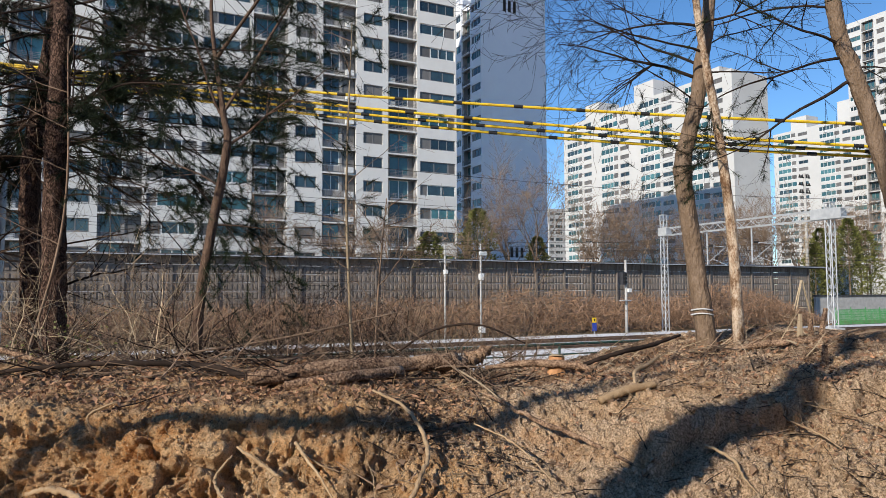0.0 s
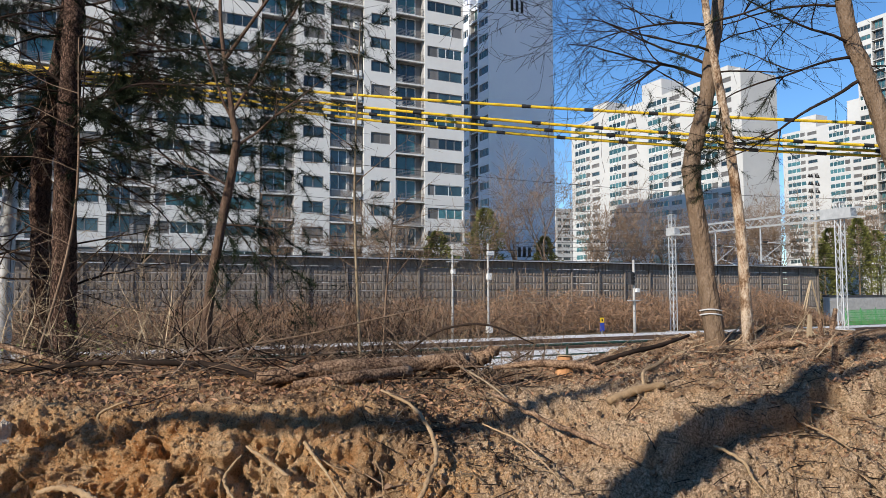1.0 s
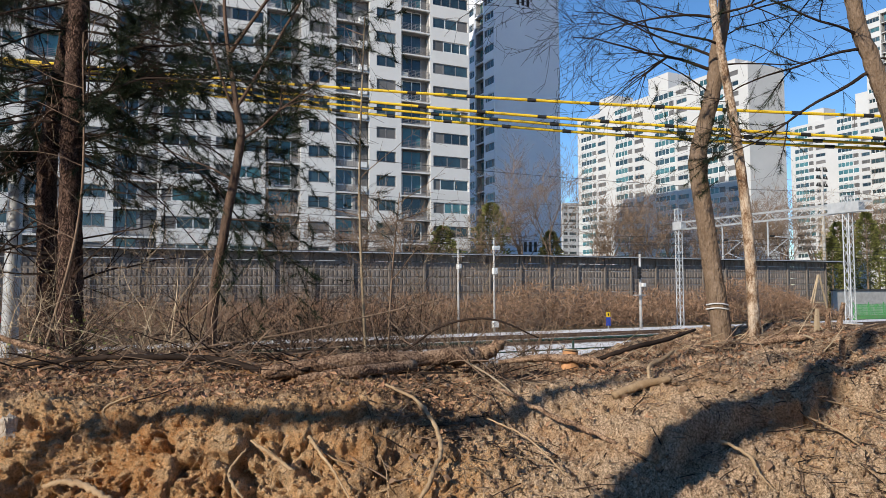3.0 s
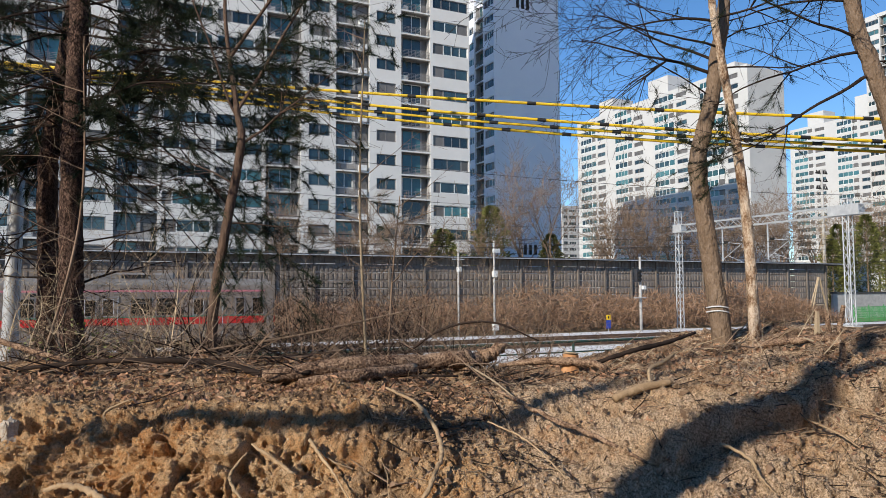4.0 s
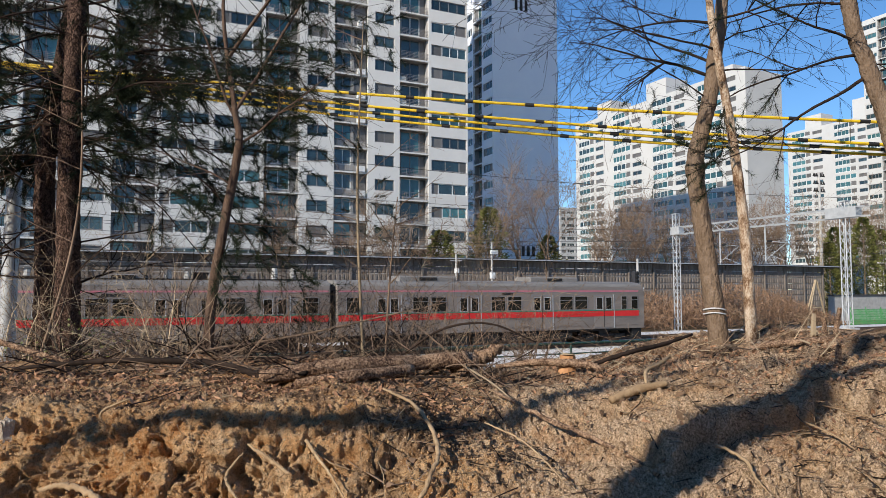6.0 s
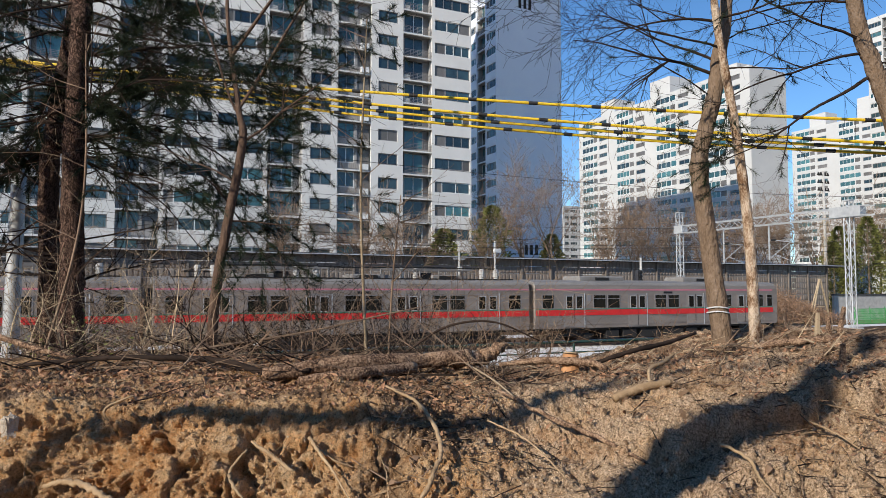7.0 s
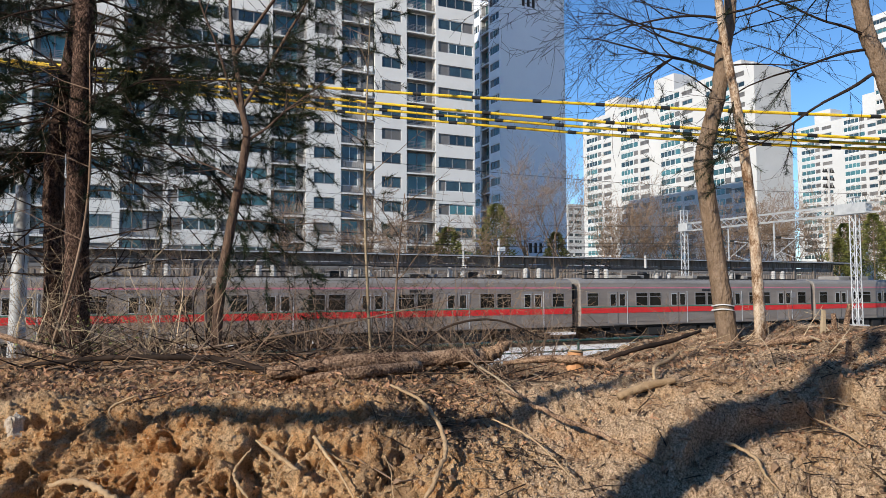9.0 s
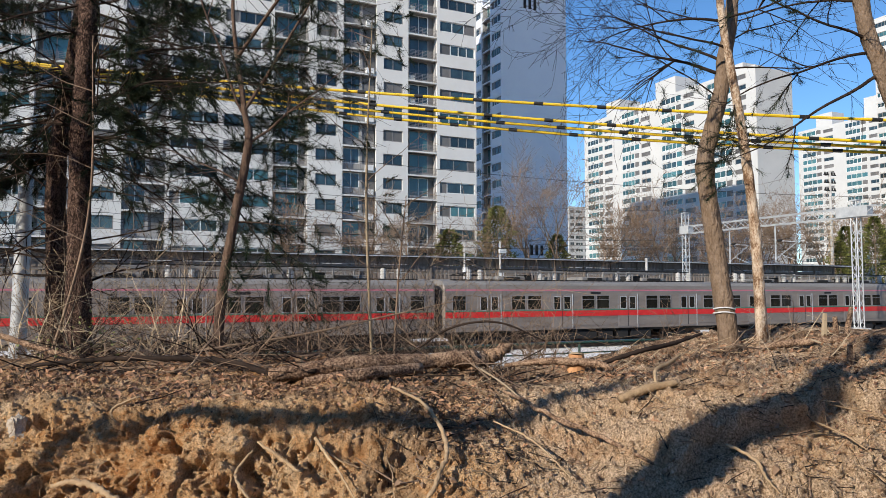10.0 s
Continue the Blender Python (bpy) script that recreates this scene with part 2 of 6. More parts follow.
M_LAMPRED = plain("grey_signal_box", (0.04, 0.04, 0.045), scale=3, rough=0.5)
M_FRAMEPANE = material("grey_blind_panel", [(0.3, (0.1, 0.095, 0.09)), (0.7, (0.17, 0.16, 0.15))], scale=0.6, rough=0.35, spec=0.5, vary=0.3)
M_IVY = material("ivy_leaves", [(0.3, (0.07, 0.09, 0.02)), (0.7, (0.24, 0.24, 0.06))], scale=9, rough=0.6, vary=0.4)
M_OFFWHITE = material("off_white_facade_paint", [(0.3, (0.5, 0.5, 0.49)), (0.7, (0.58, 0.575, 0.56))], scale=0.12, rough=0.85, bump=0.1, bump_scale=8, spec=0.2)


# ---- mesh tools ----
def part(name, bm, mat, parent=None, label="", smooth=False):
    """One mesh object from a bmesh, under a thing or part."""
    me = bpy.data.meshes.new(name)
    bm.to_mesh(me)
    bm.free()
    return hang(name, me, mat, parent, label, smooth)


def hang(name, me, mat=None, parent=None, label="", smooth=False, m=None):
    if mat and not me.materials:
        me.materials.append(mat)
    if smooth:
        me.polygons.foreach_set("use_smooth", [True] * len(me.polygons))
    ob = new(name, me)
    if parent:
        ob.parent = parent
    if m is not None:
        ob.matrix_basis = m
    if label:
        ob["label"] = label
    return ob


def mesh(name, verts, faces, mat=None):
    me = bpy.data.meshes.new(name)
    me.from_pydata([tuple(v) for v in verts], [], faces)
    me.update()
    if mat:
        me.materials.append(mat)
    return me


def box(bm, x0, x1, y0, y1, z0, z1, m=None):
    c = [(x0, y0, z0), (x1, y0, z0), (x1, y1, z0), (x0, y1, z0), (x0, y0, z1), (x1, y0, z1), (x1, y1, z1), (x0, y1, z1)]
    vs = [bm.verts.new(m @ Vector(p) if m else p) for p in c]
    for f in ((3, 2, 1, 0), (4, 5, 6, 7), (0, 1, 5, 4), (1, 2, 6, 5), (2, 3, 7, 6), (3, 0, 4, 7)):
        bm.faces.new([vs[i] for i in f])
    return vs


def boxes(items, bevel=0.0):
    bm = bmesh.new()
    for it in items:
        box(bm, *it)
    if bevel:
        bmesh.ops.bevel(bm, geom=bm.edges[:], offset=bevel, segments=1, affect="EDGES")
    return bm


class Shape:
    """Gathers vertices and faces of many small pieces for one mesh."""

    def __init__(self):
        self.v, self.f = [], []

    def tube(self, pts, radii, sides=6, cap=True, wobble=0.0, rng=None):
        pts = [Vector(p) for p in pts]
        n, base = len(pts), len(self.v)
        ref = Vector((0.31, 0.52, 0.79))
        for i, p in enumerate(pts):
            d = (pts[min(i + 1, n - 1)] - pts[max(i - 1, 0)])
            if d.length < 1e-6:
                d = Vector((0, 0, 1))
            d.normalize()
            a = d.cross(ref)
            if a.length < 0.05:
                a = d.cross(Vector((1, 0, 0)))
            a.normalize()
            b = d.cross(a)
            for k in range(sides):
                t = 2 * math.pi * k / sides
                r = radii[i] * (1 + (rng.uniform(-wobble, wobble) if wobble else 0))
                self.v.append(p + (a * math.cos(t) + b * math.sin(t)) * r)
        for i in range(n - 1):
            for k in range(sides):
                k2 = (k + 1) % sides
                self.f.append((base + i * sides + k, base + i * sides + k2, base + (i + 1) * sides + k2, base + (i + 1) * sides + k))
        if cap and sides > 2:
            self.f.append(tuple(base + k for k in reversed(range(sides))))
            self.f.append(tuple(base + (n - 1) * sides + k for k in range(sides)))

    def rod(self, a, b, r0, r1=None, sides=3):
        self.tube([a, b], [r0, r0 if r1 is None else r1], sides, cap=sides > 3)

    def tri(self, a, b, c):
        i = len(self.v)
        self.v += [a, b, c]
        self.f.append((i, i + 1, i + 2))

    def quad(self, a, b, c, d):
        i = len(self.v)
        self.v += [a, b, c, d]
        self.f.append((i, i + 1, i + 2, i + 3))

    def make(self, name, mat, parent=None, label="", smooth=False):
        return hang(name, mesh(name, self.v, self.f), mat, parent, label, smooth)


def empty(name, loc=(0, 0, 0), rz=0.0):
    ob = new(name)
    ob.empty_display_size = 0.3
    ob.matrix_basis = pose(*loc, 0, 0, rz)
    return ob


def spline(pts, n):
    """Points along a smooth line through pts."""
    pts = [Vector(p) for p in pts]
    q = [pts[0] * 2 - pts[1]] + pts + [pts[-1] * 2 - pts[-2]]
    out = []
    for i in range(1, len(q) - 2):
        for k in range(n):
            t = k / n
            a, b, c, d = q[i - 1:i + 3]
            out.append(0.5 * ((2 * b) + (c - a) * t + (2 * a - 5 * b + 4 * c - d) * t * t + (3 * b - a - 3 * c + d) * t ** 3))
    out.append(pts[-1])
    return out


def vnoise(x, y, z, seed=0):
    """Smooth lattice noise in -1..1 for arrays."""
    xi, yi, zi = np.floor(x).astype(np.int64), np.floor(y).astype(np.int64), np.floor(z).astype(np.int64)
    fx, fy, fz = x - xi, y - yi, z - zi
    s = lambda t: t * t * t * (t * (t * 6 - 15) + 10)
    fx, fy, fz = s(fx), s(fy), s(fz)

    def h(a, b, c):
        n = (a * 374761393 + b * 668265263 + c * 2147483647 + seed * 144665) & 0xFFFFFFFF
        n = ((n ^ (n >> 13)) * 1274126177) & 0xFFFFFFFF
        n = n ^ (n >> 16)
        return (n & 0xFFFF) / 32767.5 - 1
    r = 0
    for i in (0, 1):
        for j in (0, 1):
            for k in (0, 1):
                w = (fx if i else 1 - fx) * (fy if j else 1 - fy) * (fz if k else 1 - fz)
                r = r + w * h(xi + i, yi + j, zi + k)
    return r


def fbm(x, y, z, octaves=4, seed=0, gain=0.5):
    r, a = 0, 1.0
    for o in range(octaves):
        r = r + a * vnoise(x * 2 ** o + o * 7.3, y * 2 ** o + o * 3.1, z * 2 ** o + o * 5.7, seed + o)
        a *= gain
    return r


# ---- ground: cut clay bank, slope to the tracks, flat land to the horizon ----
RAIL = -1.5
FORM = -1.95                  # formation beside the ballast


def sstep(x, a, b):
    t = np.clip((x - a) / (b - a), 0, 1)
    return t * t * (3 - 2 * t)


FACE_U = [-40, -5, -3.0, -1.9, -1.0, -0.35, 0.4, 1.1, 1.8, 2.6, 3.6, 6, 40]
FACE_A = [3.9, 3.9, 3.92, 3.84, 3.78, 3.62, 3.25, 3.2, 3.4, 3.75, 4.1, 4.2, 4.2]
FACE_B = [4.4, 4.4, 4.4, 4.42, 4.5, 4.75, 5.5, 5.6, 5.2, 5.15, 5.4, 5.7, 5.7]


def ground_z(u, v):
    """Height of the ground at u to the side and v ahead."""
    top = (0.93 + 0.09 * sstep(v, 5, 8) + 0.13 * sstep(u, 2.0, 4.2) - 0.12 * np.exp(-((u - 0.75) / 0.8) ** 2) * sstep(v, 8.5, 5)
           - 0.36 * np.exp(-((u - 0.9) / 1.7) ** 2) * sstep(v, 6.0, 8.2) - 0.2 * sstep(u, -1.0, -2.2) * sstep(v, 6.4, 8.6))
    top = top - 0.2 * np.exp(-((u - 0.7) / 0.38) ** 2 - ((v - 6.15) / 0.3) ** 2)
    top = top - 0.16 * sstep(v, 6.3, 7.6) * sstep(u, 1.2, 0.2)
    top = top - (top - FORM) * sstep(v, 8.4, 21)
    top = np.where(v > 21, FORM, top)
    a, b = np.interp(u, FACE_U, FACE_A), np.interp(u, FACE_U, FACE_B)
    t = np.clip((v - a) / (b - a), 0, 1)
    k = np.clip((b - a - 0.5) / 1.5, 0, 1)
    g = (1 - k) * (1 - (1 - t) ** 2.2) + k * (t * (1.75 - 0.75 * t))
    rise = 10.0 * sstep(-v, 4.5, 17.0)           # unseen rise behind the viewpoint, added to cut sky light on the bank
    return np.where(v > b, top, np.minimum(top, 0.0) + (top - np.minimum(top, 0.0)) * g) * np.where(v < a, 0, 1) + rise


def make_ground():
    us = list(np.arange(-3.5, 4.1, 0.0115))
    step = 0.03
    while us[-1] < 3500:
        step *= 1.32
        us.append(us[-1] + step)
        us.insert(0, us[0] - step)
    us = np.array(us)
    fine_v = np.linspace(2.9, 9.6, 1400)
    M = 450
    behind = [2.9 - d for d in (3500, 1500, 600, 250, 100, 40, 20, 17, 14, 12, 10, 8, 6, 3, 1.4, 0.6, 0.2)]
    ahead = [9.6 + d for d in np.geomspace(0.08, 60, 90)] + [90, 120, 170, 260, 450, 900, 1800, 3600]
    P = np.zeros((len(behind) + M + len(ahead), len(us), 3))
    for i, u in enumerate(us):
        z = ground_z(np.full_like(fine_v, u), fine_v)
        seg = np.hypot(np.diff(fine_v), np.diff(z) * 1.3)
        dens = np.interp(fine_v[1:], [2.9, 3.6, 5.2, 7, 9.6], [0.3, 1, 1, 0.5, 0.25])
        s = np.concatenate([[0], np.cumsum(seg * dens)])
        vv = np.interp(np.linspace(0, s[-1], M), s, fine_v)
        col = np.concatenate([behind, vv, ahead])
        P[:, i, 0], P[:, i, 1] = u, col
        P[:, i, 2] = ground_z(np.full_like(col, u), col)
    # relief along the normal
    du = np.gradient(P, axis=1)
    dv = np.gradient(P, axis=0)
    n = np.cross(du, dv)
    n /= np.linalg.norm(n, axis=2, keepdims=True) + 1e-9
    u, v, z = P[..., 0], P[..., 1], P[..., 2]
    near = sstep(np.abs(u), 9, 5.5) * sstep(v, 2.9, 3.4) * sstep(v, 11, 9)
    steep = np.clip(1 - n[..., 2], 0, 1)
    big = fbm(u * 1.5, v * 1.5, z * 1.8, 3, 3) * 0.06
    rid = (1 - np.abs(fbm(u * 3.6, v * 3.6, z * 2.6, 3, 11))) ** 2
    cut = -0.36 * np.clip(rid - 0.6, 0, 1) * (0.15 + 1.35 * steep)
    pit = fbm(u * 5.5, v * 5.5, z * 4.5, 2, 61)
    cut = cut - 0.08 * np.clip(pit - 0.4, 0, 0.5) * steep
    lump = np.abs(fbm(u * 7, v * 7, z * 7, 3, 21))
    rub = np.maximum(0.5 + 1.0 * steep, 0.85 * sstep(u + 0.4 * fbm(u * 1.3, v * 1.3, z, 2, 111), -0.3, 0.7))
    knob = (0.045 * lump - 0.016) * rub
    crack = (1 - np.abs(fbm(u * 9, v * 9, z * 8, 2, 91, 0.6))) ** 5
    grit = np.abs(fbm(u * 24, v * 24, z * 24, 2, 51))
    clod = (0.04 * grit - 0.012 - 0.04 * crack) * rub + 0.014 * fbm(u * 50, v * 50, z * 50, 2, 31, 0.8)
    # ledge along the foot of the right-hand mound
    lip = np.interp(u, [1.2, 1.55, 2.3, 3.1, 4.0], [4.15, 4.42, 4.66, 4.95, 5.2]) + 0.1 * fbm(u * 3, v * 0, z * 0, 3, 121)
    knob = knob + 0.11 * sstep(u, 1.15, 1.6) * (sstep(v - lip, -0.05, 0.04) * sstep(v - lip, 0.75, 0.05) - 0.6 * sstep(v - lip, -0.4, -0.05) * sstep(v - lip, 0.0, -0.05))
    # hollows where lumps fell out of the face
    hollow = 0
    for hu, hz, ru, rz, dep in ((-2.42, 0.84, 0.06, 0.06, 0.13), (-2.2, 0.79, 0.07, 0.08, 0.12), (-1.4, 0.58, 0.1, 0.07, 0.14), (-1.1, 0.64, 0.09, 0.13, 0.16), (-0.72, 0.58, 0.06, 0.06, 0.12), (-0.5, 0.66, 0.09, 0.05, 0.12),
                                (-0.28, 0.6, 0.07, 0.1, 0.14), (-1.75, 0.5, 0.12, 0.06, 0.12), (-2.6, 0.55, 0.1, 0.1, 0.14), (1.72, 0.55, 0.05, 0.1, 0.12), (2.08, 0.6, 0.03, 0.14, 0.14), (2.75, 0.62, 0.03, 0.2, 0.12), (3.1, 0.8, 0.04, 0.15, 0.12)):
        wob = 0.6 * fbm(u * 11, v * 11, z * 11, 3, 101, 0.7)
        hollow = hollow - 0.75 * dep * sstep(np.exp(-((u - hu) / ru) ** 2 - ((z - hz) / rz) ** 2) + wob * 0.5, 0.3, 0.85)
    h = (big + cut + knob + clod + hollow * sstep(steep, 0.12, 0.35)) * near
    far = fbm(u * 0.25, v * 0.25, z * 0, 3, 41) * 0.25 * sstep(v, 11, 14) * sstep(v, 60, 40) * (1 - np.clip((-u * math.sin(VIEW) + v * math.cos(VIEW) - 24) / 2, 0, 1))
    P = P + n * h[..., None]
    P[..., 2] += far
    n = np.cross(np.gradient(P, axis=1), np.gradient(P, axis=0))
    n /= np.linalg.norm(n, axis=2, keepdims=True) + 1e-9
    R, C = P.shape[:2]
    c, s = math.cos(VIEW), math.sin(VIEW)
    W = np.stack([P[..., 0] * c + P[..., 1] * s, -P[..., 0] * s + P[..., 1] * c, P[..., 2]], -1).reshape(-1, 3)
    idx = np.arange(R * C).reshape(R, C)
    F = np.stack([idx[:-1, :-1], idx[:-1, 1:], idx[1:, 1:], idx[1:, :-1]], -1).reshape(-1, 4)
    me = bpy.data.meshes.new("ground")
    me.vertices.add(len(W))
    me.vertices.foreach_set("co", W.ravel())
    me.loops.add(F.size)
    me.loops.foreach_set("vertex_index", F.ravel().astype(np.int32))
    me.polygons.add(len(F))
    me.polygons.foreach_set("loop_start", np.arange(0, F.size, 4, dtype=np.int32))
    me.update(calc_edges=True)
    edge = np.interp(u, FACE_U, FACE_B)
    patch = fbm(u * 2.2, v * 2.2, z * 2.2, 4, 71, 0.6)
    humus = sstep(v - edge + 0.12 * patch, -0.22, 0.02) * (1.05 - 0.85 * sstep(u, 0.2, 1.0) * sstep(v, 6.6, 5.8)) + 0.3 * sstep(patch, 0.5, 0.9)
    humus = np.clip(humus * (0.6 + 0.8 * fbm(u * 7, v * 7, z * 7, 3, 81)), 0, 1)
    humus = np.clip(humus + 0.7 * sstep(np.exp(-((u + 0.22) / 0.48) ** 2) + 0.35 * patch, 0.55, 1.05), 0, 1)
    gravel = np.clip(sstep(u + 0.3 * patch, -0.1, 0.6) * (0.85 - 0.5 * sstep(patch, 0.2, 0.8)) + 0.12 * sstep(patch, 0.0, 0.6), 0, 1)
    for nm, arr in (("humus", humus), ("gravel", gravel)):
        me.attributes.new(nm, "FLOAT", "POINT").data.foreach_set("value", arr.ravel().astype(np.float32))
    me.materials.append(M_SOIL)
    me.materials.append(M_GRASS)
    vmid = P[:-1, :-1, 1].ravel()
    me.polygons.foreach_set("material_index", (vmid > 10.5).astype(np.int32))
    me.polygons.foreach_set("use_smooth", [True] * len(F))
    ob = tagged(new("ground", me), "freshly cut orange clay bank with roots and leaf litter", "ground", kind="structure")
    return ob, P, n


ground, GP, GN = make_ground()


def soil(u, v):
    """Height of the relieved soil at u, v (on its upper side)."""
    i = int(np.argmin(np.abs(GP[150, :, 0] - u)))
    col = GP[:, i]
    j = int(np.argmin(np.abs(col[:, 1] - v)))
    return float(col[j, 2])


# ---- railway ----
def track(y0):
    th = empty("railway_track", (20, y0, RAIL))
    tagged(th, "railway track with steel rails on concrete sleepers", "track", kind="structure")
    for yy in (-0.7175, 0.7175):
        bm = boxes([(-130, 130, yy - 0.035, yy + 0.035, -0.045, 0), (-130, 130, yy - 0.009, yy + 0.009, -0.13, -0.045), (-130, 130, yy - 0.07, yy + 0.07, -0.15, -0.13)])
        part("rail", bm, M_RUST, th)
    bm = boxes([(-1.2 * 0.1, 0.12, -1.2, 1.2, -0.3, -0.155)], 0.02)
    me = bpy.data.meshes.new("sleeper")
    bm.to_mesh(me)
    bm.free()
    for k in range(120):
        hang("sleeper", me, M_CONC, th, m=Matrix.Translation((-36 + k * 0.62, 0, 0)))


def ballast():
    rng = random.Random(4)
    sh = Shape()
    # shoulder and bed
    prof = [(27.0, FORM - 0.3), (28.6, RAIL - 0.18), (45.2, RAIL - 0.18), (46.8, FORM - 0.3)]
    for (ya, za), (yb, zb) in zip(prof, prof[1:]):
        sh.quad((-130, ya, za), (150, ya, za), (150, yb, zb), (-130, yb, zb))
    bed = sh.make("ballast_bed", M_BALLAST)
    tagged(bed, "pale grey crushed stone ballast bed along the tracks", "ballast", kind="structure")
    st = Shape()
    for k in range(9000):
        x, y = rng.uniform(0, 60), rng.choice((rng.uniform(27.2, 32.6), rng.uniform(27.2, 29.5)))
        z = np.interp(y, [27, 28.6, 50], [FORM - 0.3, RAIL - 0.18, RAIL - 0.18])
        r = rng.uniform(0.03, 0.06)
        c = Vector((x, y, z + r * 0.3))
        p = [c + Vector((rng.uniform(-1, 1), rng.uniform(-1, 1), rng.uniform(-0.3, 1))) * r for _ in range(4)]
        b = len(st.v)
        st.v += p
        st.f += [(b, b + 1, b + 2), (b, b + 2, b + 3), (b, b + 3, b + 1), (b + 1, b + 3, b + 2)]
    tagged(st.make("ballast_stones", M_BALLAST), "loose crushed ballast stones beside the rails", "stones", kind="stuff")


ballast()
TRACK_Y = 33.45 + 1.56
track(TRACK_Y)
track(TRACK_Y + 4.3)


# ---- noise barrier behind the tracks ----
def noise_wall():
    y, z0, z1 = 55.0, -2.2, 4.62
    th = tagged(empty("noise_barrier", (0, y, 0)), "weathered brown-grey noise barrier with dark overhanging top", "wall", kind="structure")
    pitch, x0, x1 = 3.2, -62.0, 78.0
    n = int((x1 - x0) / pitch)
    bm = boxes([(-0.08, 0.08, -0.16, 0.06, z0, z1 - 0.25)])
    post = bpy.data.meshes.new("post")
    bm.to_mesh(post)
    bm.free()
    rows, rh = 9, 0.66
    bm = bmesh.new()
    box(bm, 0, pitch - 0.16, 0.0, 0.06, 0.0, rh - 0.02)
    for k in range(8):
        cx = (k + 0.5) * (pitch - 0.16) / 8
        b = box(bm, cx - 0.13, cx + 0.13, -0.05, 0.0, 0.07, rh - 0.1)
        for vtx in b:
            if vtx.co.y < -0.04:
                vtx.co.x = cx + (vtx.co.x - cx) * 0.8
                vtx.co.z = rh / 2 + (vtx.co.z - rh / 2) * 0.86
    pan = bpy.data.meshes.new("panel")
    bm.to_mesh(pan)
    bm.free()
    slat_bm = boxes([(k * 0.4 + 0.02, k * 0.4 + 0.2, -0.03, 0.03, 0, 0.62) for k in range(8)] + [(0, pitch - 0.16, 0.03, 0.05, 0, 0.62)])
    slat = bpy.data.meshes.new("top_louvre")
    slat_bm.to_mesh(slat)
    slat_bm.free()
    far = Shape()
    for i in range(n + 1):
        x = x0 + i * pitch
        hang("post", post, M_PANEL, th, m=Matrix.Translation((x, 0, 0)))
        if i == n:
            break
        if x > -8:
            for r in range(rows):
                hang("panel", pan, M_PANEL, th, m=Matrix.Translation((x + 0.08, 0, z0 + 0.1 + r * rh)))
        else:
            far.quad((x + 0.08, 0.02, z0), (x + pitch - 0.08, 0.02, z0), (x + pitch - 0.08, 0.02, z0 + 0.1 + rows * rh), (x + 0.08, 0.02, z0 + 0.1 + rows * rh))
        hang("top_louvre", slat, M_PANEL, th, m=Matrix.Translation((x + 0.08, -0.01, z0 + 0.12 + rows * rh)))
    far.make("far_panels", M_PANEL, th)
    sh = Shape()
    # curved hood leaning over the track
    pr = [(0.12, z1 - 0.3), (0.05, z1 - 0.05), (-0.25, z1 + 0.02), (-0.75, z1 - 0.1), (-0.75, z1 - 0.16), (-0.25, z1 - 0.06), (0.0, z1 - 0.14)]
    for (ya, za), (yb, zb) in zip(pr, pr[1:]):
        sh.quad((x0, ya, za), (x1, ya, za), (x1, yb, zb), (x0, yb, zb))
    sh.make("hood", M_EAVE, th, "dark metal hood")
    bm = bmesh.new()
    box(bm, -0.03, 0.03, -0.72, 0.0, -0.2, -0.1)
    br = bpy.data.meshes.new("hood_bracket")
    bm.to_mesh(br)
    bm.free()
    for i in range(110):
        hang("hood_bracket", br, M_EAVE, th, m=Matrix.Translation((-8 + i * 0.8, 0, z1)))
    bm = boxes([(x0, x1, -0.78, -0.73, z1 - 0.15, z1 - 0.07)])
    part("hood_lip", bm, M_GALV, th, "pale metal edge")


noise_wall()


# ---- apartment buildings ----
def window_mesh(w, h, panes, bars=0.06, inset=0.12):
    """Frame and glass meshes of a sliding window w by h with a number of panes; the face looks to -y."""
    xs = [0.0, bars]
    for k in range(1, panes):
        xs += [w * k / panes - bars / 2, w * k / panes + bars / 2]
    xs += [w - bars, w]
    v, f = lattice(xs, [0.0, bars, h - bars, h], lambda i, j: i % 2 == 0 or j != 1, 0.0, 0.07)
    a = mesh("window", v, f)
    b = bpy.data.meshes.new("pane")
    bm = bmesh.new()
    box(bm, bars / 2, w - bars / 2, 0.03, 0.04, bars / 2, h - bars / 2)
    bm.to_mesh(b)
    bm.free()
    return a, b


